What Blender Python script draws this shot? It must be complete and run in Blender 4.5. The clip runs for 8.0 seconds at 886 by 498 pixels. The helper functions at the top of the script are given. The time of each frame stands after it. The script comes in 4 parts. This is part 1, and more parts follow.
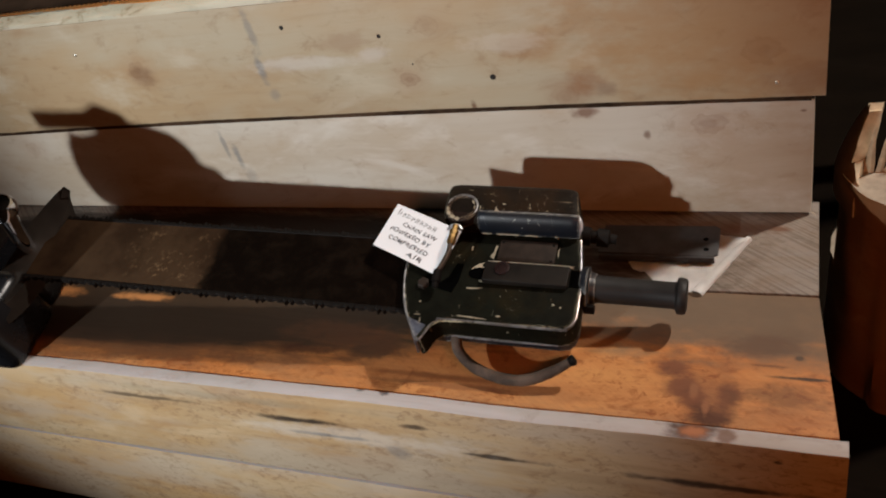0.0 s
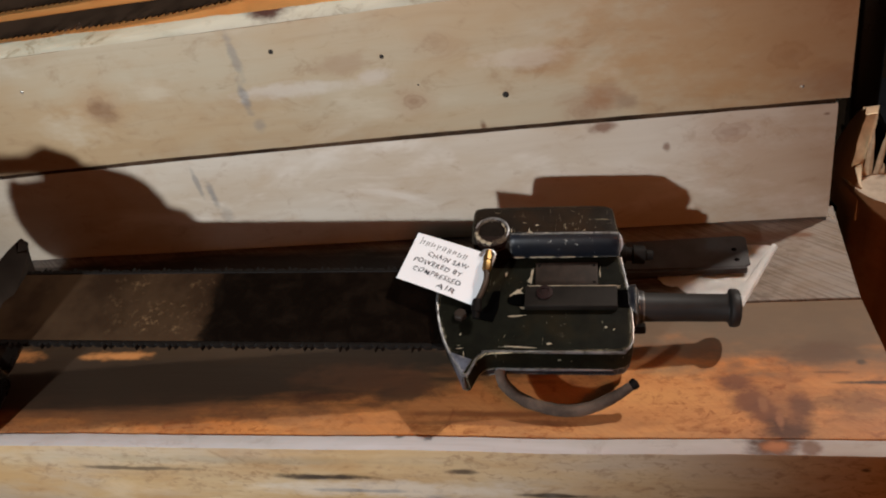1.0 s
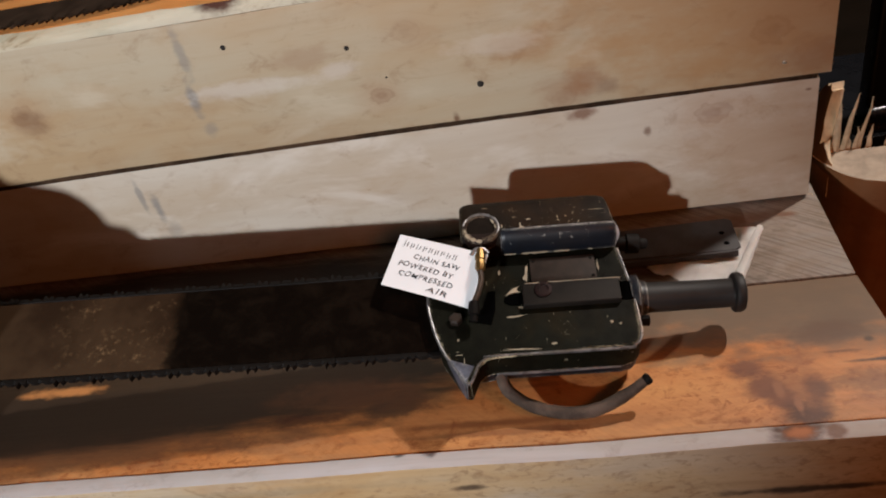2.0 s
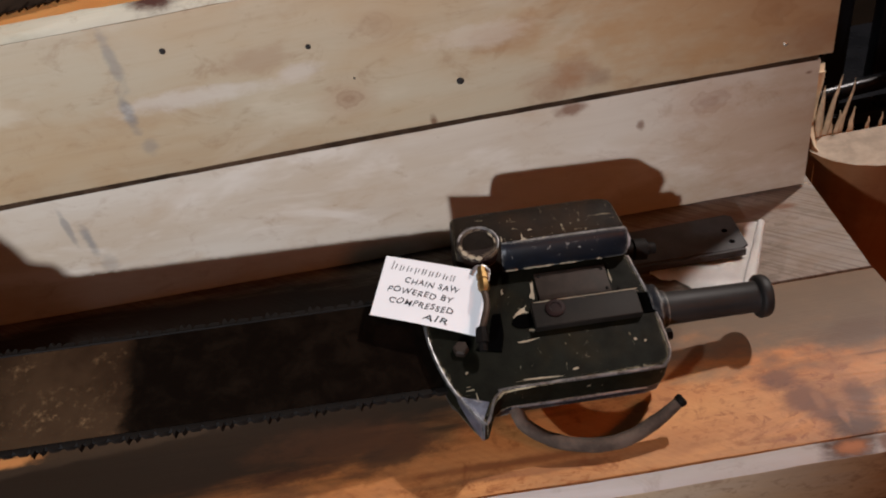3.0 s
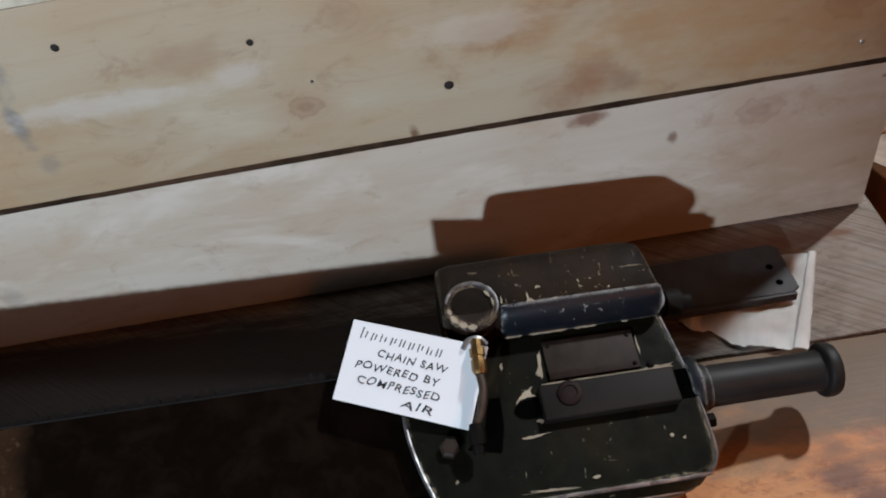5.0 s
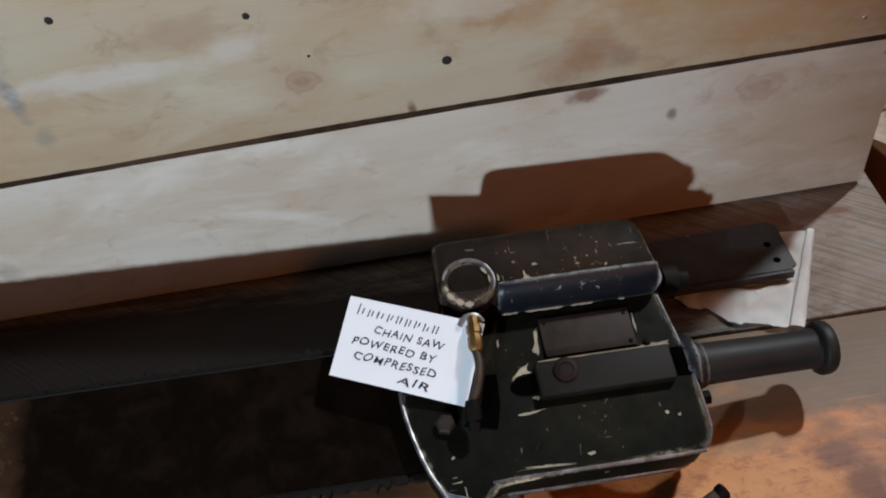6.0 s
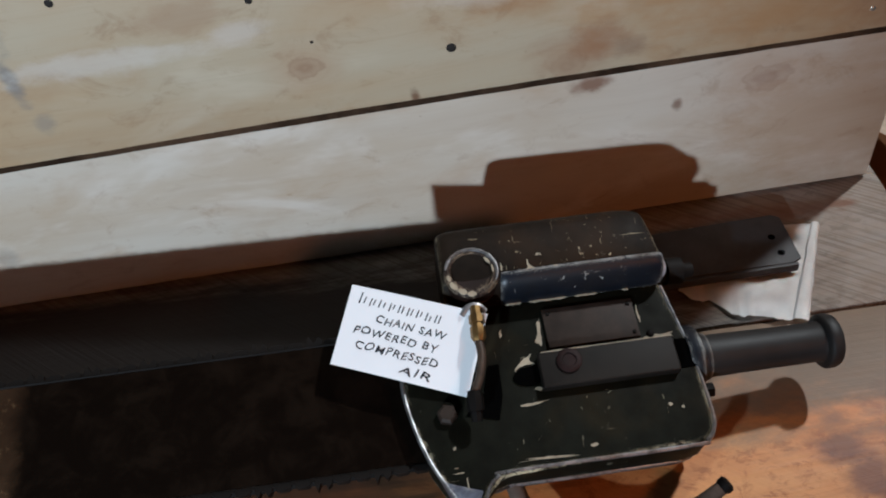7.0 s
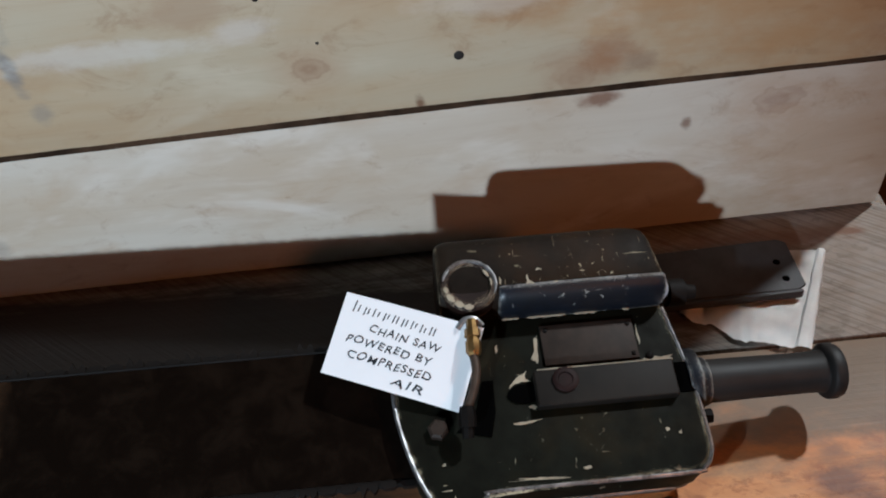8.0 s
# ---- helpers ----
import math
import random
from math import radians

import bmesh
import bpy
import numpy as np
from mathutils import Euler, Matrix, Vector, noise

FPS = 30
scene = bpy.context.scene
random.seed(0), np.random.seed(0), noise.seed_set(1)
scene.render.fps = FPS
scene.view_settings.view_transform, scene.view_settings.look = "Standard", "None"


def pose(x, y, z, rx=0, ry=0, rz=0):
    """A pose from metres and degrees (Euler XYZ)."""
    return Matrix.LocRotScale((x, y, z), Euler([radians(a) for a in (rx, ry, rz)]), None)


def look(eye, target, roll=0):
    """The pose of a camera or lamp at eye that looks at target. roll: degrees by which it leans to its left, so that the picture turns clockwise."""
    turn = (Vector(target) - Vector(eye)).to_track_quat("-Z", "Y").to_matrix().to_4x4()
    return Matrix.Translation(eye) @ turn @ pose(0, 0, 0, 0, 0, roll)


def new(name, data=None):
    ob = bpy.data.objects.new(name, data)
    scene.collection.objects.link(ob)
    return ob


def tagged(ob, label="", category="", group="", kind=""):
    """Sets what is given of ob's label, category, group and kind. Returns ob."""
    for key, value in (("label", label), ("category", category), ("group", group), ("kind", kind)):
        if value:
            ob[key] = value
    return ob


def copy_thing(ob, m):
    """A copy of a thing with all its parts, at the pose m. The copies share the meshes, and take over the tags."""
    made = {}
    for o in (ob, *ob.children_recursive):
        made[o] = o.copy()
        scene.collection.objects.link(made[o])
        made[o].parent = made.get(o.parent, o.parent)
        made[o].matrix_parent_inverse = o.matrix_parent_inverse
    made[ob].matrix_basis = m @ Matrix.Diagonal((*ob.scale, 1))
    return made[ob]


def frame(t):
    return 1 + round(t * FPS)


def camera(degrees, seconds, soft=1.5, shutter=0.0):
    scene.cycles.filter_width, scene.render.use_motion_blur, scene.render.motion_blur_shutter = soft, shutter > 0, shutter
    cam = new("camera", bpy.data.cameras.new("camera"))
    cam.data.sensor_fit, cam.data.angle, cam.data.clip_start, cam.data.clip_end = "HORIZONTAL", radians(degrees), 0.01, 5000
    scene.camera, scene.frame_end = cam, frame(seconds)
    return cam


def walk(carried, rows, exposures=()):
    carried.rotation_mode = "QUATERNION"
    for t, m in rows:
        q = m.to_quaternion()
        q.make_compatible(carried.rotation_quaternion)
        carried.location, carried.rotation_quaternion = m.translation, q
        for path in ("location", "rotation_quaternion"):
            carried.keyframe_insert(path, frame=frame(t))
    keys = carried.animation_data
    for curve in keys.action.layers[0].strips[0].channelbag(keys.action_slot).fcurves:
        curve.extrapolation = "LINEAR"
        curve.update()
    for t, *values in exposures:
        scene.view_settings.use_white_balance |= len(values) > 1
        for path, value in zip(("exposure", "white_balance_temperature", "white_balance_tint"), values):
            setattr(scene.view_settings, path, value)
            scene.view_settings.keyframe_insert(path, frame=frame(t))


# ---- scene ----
cam = camera(55.6, 8.0, soft=2.0)
PATH = [
    (0, (-0.005, -0.935, 0.737), (-0.788, 0.453, -0.471), -17.1),
    (0.5, (-0.106, -0.949, 0.726), (-0.763, 0.515, -0.466), -16.0),
    (1, (-0.195, -0.936, 0.725), (-0.715, 0.578, -0.474), -14.6),
    (1.5, (-0.259, -0.919, 0.71), (-0.655, 0.622, -0.503), -13.4),
    (1.7, (-0.278, -0.91, 0.703), (-0.63, 0.635, -0.518), -13.1),
    (2.8, (-0.364, -0.835, 0.677), (-0.518, 0.71, -0.583), -13.3),
    (3, (-0.394, -0.801, 0.661), (-0.482, 0.742, -0.608), -12.1),
    (3.5, (-0.408, -0.726, 0.638), (-0.458, 0.815, -0.635), -11.9),
    (4, (-0.398, -0.639, 0.628), (-0.45, 0.871, -0.682), -11.5),
    (4.5, (-0.393, -0.595, 0.621), (-0.445, 0.867, -0.743), -11.2),
    (6, (-0.389, -0.586, 0.622), (-0.456, 0.79, -0.828), -11.3),
    (6.5, (-0.391, -0.587, 0.619), (-0.458, 0.783, -0.837), -11.3),
    (7, (-0.393, -0.584, 0.616), (-0.459, 0.78, -0.845), -10.8),
    (7.5, (-0.394, -0.579, 0.613), (-0.456, 0.787, -0.847), -9.6),
    (8, (-0.392, -0.574, 0.606), (-0.456, 0.807, -0.839), -8.2),
]
walk(cam, [(t, look(eye, target, roll)) for t, eye, target, roll in PATH],
     exposures=[(0.0, 0.02, 6450, 13), (1.6, 0.05, 6450, 15), (3.0, -0.02, 6300, 18), (3.5, -0.07, 6100, 16), (4.5, -0.08, 5550, 9), (6.0, -0.08, 5450, 8), (8.0, 0.04, 5350, 6)])

# ---------------------------------------------------------------- light
LAMP_AT = Vector((-1.75, -3.25, 1.25))
world = bpy.data.worlds.new("dim_room")
scene.world = world
world.use_nodes = True
world.node_tree.nodes["Background"].inputs[0].default_value = (1.0, 0.72, 0.5, 1)
world.node_tree.nodes["Background"].inputs[1].default_value = 0.03


def spot(name, at, target, watts, colour, radius, cone, blend):
    data = bpy.data.lights.new(name, "SPOT")
    data.energy, data.color, data.shadow_soft_size = watts, colour, radius
    data.spot_size, data.spot_blend = radians(cone), blend
    ob = new(name, data)
    ob.matrix_world = look(at, target)
    return ob


def bulb(name, at, watts, colour, radius):
    data = bpy.data.lights.new(name, "POINT")
    data.energy, data.color, data.shadow_soft_size = watts, colour, radius
    ob = new(name, data)
    ob.location = at
    return ob


spot("white_lamp", LAMP_AT, (-0.71, 0.0, 0.1), 410, (0.93, 0.98, 0.97), 0.055, 26.2, 0.9)
bulb("shed_bulb", (1.33, 0.88, 2.4), 300, (1.0, 0.92, 0.8), 0.07)
bulb("warm_bulb", (0.7, -1.3, 1.15), 22, (1.0, 0.3, 0.085), 0.12)


# ---------------------------------------------------------------- materials
def rgb(r, g, b):
    return (r, g, b, 1.0)


class Nodes:
    """A short way to write node trees."""

    def __init__(self, name):
        self.mat = bpy.data.materials.new(name)
        self.mat.use_nodes = True
        self.tree = self.mat.node_tree
        self.shader = self.tree.nodes["Principled BSDF"]

    def put(self, socket, value):
        if isinstance(value, bpy.types.NodeSocket):
            self.tree.links.new(value, socket)
        else:
            socket.default_value = value

    def math(self, op, a, b=0.0, c=0.0, clamp=False):
        n = self.tree.nodes.new("ShaderNodeMath")
        n.operation, n.use_clamp = op, clamp
        for i, v in enumerate((a, b, c)):
            self.put(n.inputs[i], v)
        return n.outputs[0]

    def mix(self, f, a, b, mode="MIX"):
        n = self.tree.nodes.new("ShaderNodeMix")
        n.data_type, n.blend_type = "RGBA", mode
        self.put(n.inputs[0], f), self.put(n.inputs[6], a), self.put(n.inputs[7], b)
        return n.outputs[2]

    def ramp(self, v, lo, hi, a=0.0, b=1.0):
        n = self.tree.nodes.new("ShaderNodeMapRange")
        n.interpolation_type = "SMOOTHSTEP"
        for i, x in enumerate((v, lo, hi, a, b)):
            self.put(n.inputs[i], x)
        return n.outputs[0]

    def coord(self):
        return self.tree.nodes.new("ShaderNodeTexCoord").outputs["Object"]

    def split(self, v):
        n = self.tree.nodes.new("ShaderNodeSeparateXYZ")
        self.put(n.inputs[0], v)
        return n.outputs

    def join(self, x, y, z):
        n = self.tree.nodes.new("ShaderNodeCombineXYZ")
        for i, v in enumerate((x, y, z)):
            self.put(n.inputs[i], v)
        return n.outputs[0]

    def scaled(self, v, s, offset=(0, 0, 0)):
        n = self.tree.nodes.new("ShaderNodeMapping")
        self.put(n.inputs[0], v)
        n.inputs["Scale"].default_value, n.inputs["Location"].default_value = s, offset
        return n.outputs[0]

    def noise(self, v, scale, detail=4.0, rough=0.55, distortion=0.0):
        n = self.tree.nodes.new("ShaderNodeTexNoise")
        self.put(n.inputs["Vector"], v)
        n.inputs["Scale"].default_value, n.inputs["Detail"].default_value = scale, detail
        n.inputs["Roughness"].default_value, n.inputs["Distortion"].default_value = rough, distortion
        return n.outputs[0]

    def random(self):
        return self.tree.nodes.new("ShaderNodeObjectInfo").outputs["Random"]

    def bump(self, height, strength, distance=0.002):
        n = self.tree.nodes.new("ShaderNodeBump")
        n.inputs["Strength"].default_value, n.inputs["Distance"].default_value = strength, distance
        self.put(n.inputs["Height"], height)
        self.put(self.shader.inputs["Normal"], n.outputs[0])

    def done(self, colour, rough, metal=0.0, spec=0.5):
        self.put(self.shader.inputs["Base Color"], colour)
        self.put(self.shader.inputs["Roughness"], rough)
        self.put(self.shader.inputs["Metallic"], metal)
        self.shader.inputs["Specular IOR Level"].default_value = spec
        return self.mat


def wood(name, pale, warm, dark, across, knots=(), stains_and_shade=(), seed=0.0, gloss=0.55, weather=0.0, grey=(0.3, 0.27, 0.24), grain=1.0, sawn=0.0, grime=0.3, mottle=0.0):
    """Boards along x. across: 1 for y, 2 for z. knots: (x, across, radius, darkness); stains: (x, across, half length, half width, strength, colour)."""
    k = Nodes(name)
    p = k.coord()
    axes = k.split(p)
    x, v = axes[0], axes[across]
    bend, ring, ringed = v, 0.0, None
    wob = k.math("SUBTRACT", k.noise(k.scaled(p, (3, 9, 9), (seed, 0, 0)), 1.0, 2), 0.5)
    knot_mask, halo = 0.0, 0.0
    ragged = k.math("SUBTRACT", k.noise(k.scaled(p, (46, 60, 60), (seed, 1, 2)), 1.0, 4, 0.65), 0.5)
    for kx, kv, r, d in knots:
        dx, dv = k.math("SUBTRACT", x, kx), k.math("SUBTRACT", v, kv)
        dx, dv = k.math("MULTIPLY", dx, 0.8), dv
        d2 = k.math("ADD", k.math("MULTIPLY", dx, dx), k.math("MULTIPLY", dv, dv))
        push = k.math("DIVIDE", k.math("MULTIPLY", dv, r * r * 3.0), k.math("ADD", d2, r * r * 1.2))
        bend = k.math("SUBTRACT", bend, push)
        dist = k.math("ADD", k.math("SQRT", d2), k.math("MULTIPLY", ragged, r * 1.7))
        rings = k.math("ADD", 0.55, k.math("MULTIPLY", k.math("SINE", k.math("MULTIPLY", dist, 9.0 / r)), 0.12))
        rim_ring = k.math("MULTIPLY", k.ramp(dist, r * 0.5, r * 0.9, 0.0, 0.75), k.ramp(dist, r * 0.9, r * 1.15, 1.0, 0.0))
        m = k.math("MULTIPLY", k.math("MAXIMUM", k.math("MULTIPLY", k.ramp(dist, r * 0.35, r * 1.05, 1.0, 0.0), rings), k.math("MULTIPLY", rim_ring, 0.6)), d * 0.85)
        knot_mask = k.math("MAXIMUM", knot_mask, m)
        halo = k.math("MAXIMUM", halo, k.math("MULTIPLY", k.ramp(dist, r * 0.6, r * 3.2, 1.0, 0.0), 0.75 * d))
    line = k.join(k.math("MULTIPLY", x, 2.2), k.math("ADD", k.math("MULTIPLY", bend, 42.0), k.math("MULTIPLY", wob, 1.6)), seed)
    g1 = k.noise(line, 1.0, 3, 0.6)
    fine = k.noise(k.join(k.math("MULTIPLY", x, 9.0), k.math("MULTIPLY", bend, 420.0), seed + 4), 1.0, 3, 0.65)
    broad = k.noise(k.scaled(p, (2.2, 7, 7), (seed * 3.1, 2, 5)), 1.0, 4, 0.6)
    col = k.mix(k.ramp(broad, 0.36, 0.66), rgb(*pale), rgb(*warm))
    blotch = k.noise(k.scaled(p, (9, 17, 17), (seed * 1.7, 3, 1)), 1.0, 5, 0.62, 0.4)
    bloom = k.noise(k.scaled(p, (5, 11, 11), (2, seed * 2.3, 6)), 1.0, 4, 0.6, 0.5)
    col = k.mix(k.math("MULTIPLY", k.ramp(blotch, 0.48, 0.74), 0.45), col, rgb(warm[0] * 0.82, warm[1] * 0.68, warm[2] * 0.55))
    col = k.mix(k.math("MULTIPLY", k.ramp(bloom, 0.54, 0.7), 0.6), col, rgb(min(0.8, pale[0] * 1.22), min(0.8, pale[1] * 1.26), min(0.8, pale[2] * 1.34)))
    speck = k.noise(k.scaled(p, (70, 120, 120), (1, 2, seed)), 1.0, 3, 0.6)
    col = k.mix(k.math("MULTIPLY", k.ramp(speck, 0.7, 0.78), 0.35), col, rgb(*dark))
    col = k.mix(k.math("MULTIPLY", k.ramp(g1, 0.48, 0.72), 0.2 * grain), col, rgb(*dark))
    col = k.mix(k.math("MULTIPLY", k.ramp(fine, 0.5, 0.75), 0.13 * grain), col, rgb(*dark))
    col = k.mix(k.math("MULTIPLY", halo, 0.55), col, rgb(warm[0] * 0.8, warm[1] * 0.55, warm[2] * 0.42))
    col = k.mix(knot_mask, col, rgb(dark[0] * 0.75, dark[1] * 0.55, dark[2] * 0.5))
    if weather:
        w = k.math("MULTIPLY", k.ramp(k.noise(k.scaled(p, (3, 10, 10), (7, seed, 1)), 1.0, 5, 0.65), 0.42, 0.62), weather)
        col = k.mix(w, col, rgb(*grey))
    smut = k.noise(k.scaled(p, (20, 34, 34), (seed, 5, seed * 0.7)), 1.0, 6, 0.74, 0.7)
    col = k.mix(k.math("MULTIPLY", k.ramp(smut, 0.53, 0.7), grime), col, rgb(*dark))
    relief = k.math("ADD", k.math("MULTIPLY", fine, 0.5), k.math("MULTIPLY", g1, 0.5))
    if sawn:
        marks = k.noise(k.join(k.math("MULTIPLY", k.math("ADD", x, k.math("MULTIPLY", v, 1.3)), 230.0), k.math("MULTIPLY", v, 9.0), seed), 1.0, 2)
        relief = k.math("ADD", relief, k.math("MULTIPLY", marks, sawn))
        col = k.mix(k.math("MULTIPLY", k.ramp(marks, 0.47, 0.6), min(0.5, 0.35 * sawn)), col, rgb(*dark))
    if mottle:
        spots = k.noise(k.scaled(p, (75, 120, 120), (4, seed, 9)), 1.0, 5, 0.7, 0.6)
        patch = k.ramp(k.noise(k.scaled(p, (7, 15, 15), (seed, 8, 3)), 1.0, 4, 0.6), 0.42, 0.6)
        col = k.mix(k.math("MULTIPLY", k.math("MULTIPLY", k.ramp(spots, 0.5, 0.64), patch), mottle), col, rgb(*dark))
    # besides real staining, some entries paint shadow or lit patches
    for sx, sv, hx, hv, s, c in stains_and_shade:
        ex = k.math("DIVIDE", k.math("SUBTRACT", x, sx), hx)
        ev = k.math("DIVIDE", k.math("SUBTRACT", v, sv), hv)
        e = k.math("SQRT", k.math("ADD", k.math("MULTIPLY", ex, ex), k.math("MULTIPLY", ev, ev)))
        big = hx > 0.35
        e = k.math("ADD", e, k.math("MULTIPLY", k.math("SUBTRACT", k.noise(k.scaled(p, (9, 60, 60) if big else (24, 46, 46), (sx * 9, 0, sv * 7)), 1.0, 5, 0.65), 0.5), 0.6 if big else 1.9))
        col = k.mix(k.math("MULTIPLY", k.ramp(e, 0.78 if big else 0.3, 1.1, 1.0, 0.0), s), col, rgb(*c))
    k.bump(relief, 0.35, 0.0012)
    return k.done(col, k.math("ADD", gloss - 0.1, k.math("MULTIPLY", fine, 0.25)), spec=0.35)


def painted_metal(name, paint, chip, amount=0.5, rough=0.42, metal=0.2, chip_scale=60.0, spec=0.22):
    k = Nodes(name)
    p = k.coord()
    n = k.noise(p, chip_scale, 6, 0.68, 0.9)
    broad = k.noise(p, 13.0, 3)
    grime = k.noise(p, 34.0, 6, 0.72)
    cut = 0.76 - 0.16 * amount
    level = k.math("ADD", n, k.math("MULTIPLY", k.math("SUBTRACT", broad, 0.5), 0.42))
    flecks = k.ramp(level, cut, cut + 0.035)
    scratch = k.noise(k.scaled(p, (260, 22, 40), (3, 1, 0)), 1.0, 3, 0.6, 0.35)
    scratch2 = k.noise(k.scaled(p, (24, 300, 40), (8, 2, 0)), 1.0, 3, 0.6, 0.35)
    lines = k.math("MULTIPLY", k.math("MAXIMUM", k.ramp(scratch, 0.705, 0.73), k.ramp(scratch2, 0.705, 0.73)), 0.75 * min(1.0, amount * 2))
    bev = k.tree.nodes.new("ShaderNodeBevel")
    bev.samples = 4
    bev.inputs["Radius"].default_value = 0.005
    geo = k.tree.nodes.new("ShaderNodeNewGeometry")
    dot = k.tree.nodes.new("ShaderNodeVectorMath")
    dot.operation = "DOT_PRODUCT"
    k.put(dot.inputs[0], bev.outputs[0]), k.put(dot.inputs[1], geo.outputs["Normal"])
    edge = k.math("MULTIPLY", k.ramp(dot.outputs["Value"], 0.92, 0.992, 1.0, 0.0), k.ramp(k.math("ADD", n, k.math("MULTIPLY", broad, 0.5)), 0.66, 0.8))
    m = k.math("MAXIMUM", k.math("MAXIMUM", flecks, lines), k.math("MULTIPLY", edge, 0.8))
    col = k.mix(k.ramp(grime, 0.35, 0.7), rgb(*paint), rgb(paint[0] * 0.45, paint[1] * 0.42, paint[2] * 0.4))
    col = k.mix(k.math("MULTIPLY", k.ramp(broad, 0.5, 0.7), 0.6), col, rgb(paint[0] * 1.9 + 0.004, paint[1] * 1.35 + 0.002, paint[2]))
    tone = k.mix(k.ramp(grime, 0.4, 0.65), rgb(*chip), rgb(chip[0] * 0.35, chip[1] * 0.3, chip[2] * 0.25))
    col = k.mix(m, col, tone)
    k.bump(k.math("ADD", k.math("MULTIPLY", m, -0.6), k.math("MULTIPLY", grime, 0.45)), 0.35, 0.0008)
    return k.done(col, k.math("ADD", rough - 0.12, k.math("MULTIPLY", grime, 0.35)), metal, spec)


def plain(name, colour, rough, metal=0.0, vary=0.25, scale=30.0, relief=0.15, spec=0.5):
    k = Nodes(name)
    p = k.coord()
    n = k.noise(p, scale, 5, 0.6)
    b = k.noise(p, scale * 0.15, 3)
    f = k.math("MULTIPLY", k.math("ADD", k.ramp(n, 0.3, 0.7), k.ramp(b, 0.35, 0.65)), 0.5)
    col = k.mix(f, rgb(*[c * (1 - vary) for c in colour]), rgb(*[min(1, c * (1 + vary)) for c in colour]))
    k.bump(n, relief, 0.0008)
    return k.done(col, k.math("ADD", rough - 0.08, k.math("MULTIPLY", n, 0.16)), metal, spec)


# nail holes are real dents further down; the marks here are knots, staining and some painted light and shade
RED = (0.26, 0.095, 0.035)
DARK_MARK = (0.035, 0.024, 0.018)
PITCH = (0.14, 0.06, 0.03)
BLUE_GREY = (0.2, 0.2, 0.2)
# the broad orange patch at the right is warm wood plus painted-in shade
wall_top_wood = wood("pale_pine_upper", (0.5, 0.43, 0.31), (0.47, 0.34, 0.2), (0.24, 0.12, 0.05), 2,
    knots=((-0.052, 0.24, 0.017, 0.75), (-0.002, 0.291, 0.012, 0.4), (-0.504, 0.229, 0.011, 0.7), (-0.958, 0.271, 0.014, 0.5), (-0.29, 0.19, 0.012, 0.35), (-0.46, 0.305, 0.013, 0.3)),
    stains_and_shade=((-0.02, 0.28, 0.33, 0.13, 0.5, (0.44, 0.24, 0.095)), (-0.262, 0.212, 0.03, 0.022, 0.42, RED), (-0.238, 0.2, 0.018, 0.014, 0.42, (0.2, 0.1, 0.06)), (-0.285, 0.2, 0.05, 0.03, 0.22, RED), (-0.33, 0.262, 0.05, 0.02, 0.28, (0.34, 0.16, 0.06)), (-0.585, 0.292, 0.05, 0.02, 0.36, (0.3, 0.15, 0.07)), (-0.735, 0.262, 0.009, 0.032, 0.75, BLUE_GREY),
            (-0.728, 0.32, 0.008, 0.04, 0.5, BLUE_GREY), (-0.728, 0.216, 0.012, 0.012, 0.4, BLUE_GREY), (-0.958, 0.262, 0.03, 0.022, 0.4, PITCH), (-0.66, 0.263, 0.11, 0.014, 0.4, (0.72, 0.7, 0.66)), (-0.36, 0.275, 0.06, 0.02, 0.35, (0.66, 0.6, 0.52)), (-0.545, 0.27, 0.03, 0.012, 0.4, (0.68, 0.64, 0.6)),
            (0.0, 0.2, 0.06, 0.03, 0.35, RED), (-0.42, 0.183, 0.006, 0.01, 0.8, PITCH)),
    seed=1.3, gloss=0.5, grain=0.6)
# here too the wide brown patch at the right end carries some painted shade
wall_low_wood = wood("pale_pine_lower", (0.57, 0.52, 0.44), (0.5, 0.42, 0.32), (0.26, 0.15, 0.08), 2,
    knots=((-0.115, 0.144, 0.016, 0.6), (-0.135, 0.11, 0.012, 0.2), (-1.282, 0.131, 0.012, 0.4)),
    stains_and_shade=((-0.266, 0.167, 0.022, 0.012, 0.8, (0.17, 0.075, 0.04)), (-0.192, 0.13, 0.006, 0.008, 0.7, PITCH), (-0.04, 0.08, 0.14, 0.09, 0.38, (0.38, 0.23, 0.12)), (-0.845, 0.11, 0.008, 0.03, 0.7, BLUE_GREY),
            (-0.862, 0.13, 0.005, 0.03, 0.6, BLUE_GREY), (-0.835, 0.07, 0.014, 0.02, 0.35, BLUE_GREY), (-0.006, 0.158, 0.006, 0.003, 0.7, PITCH)),
    seed=5.1, gloss=0.5, grain=0.5)
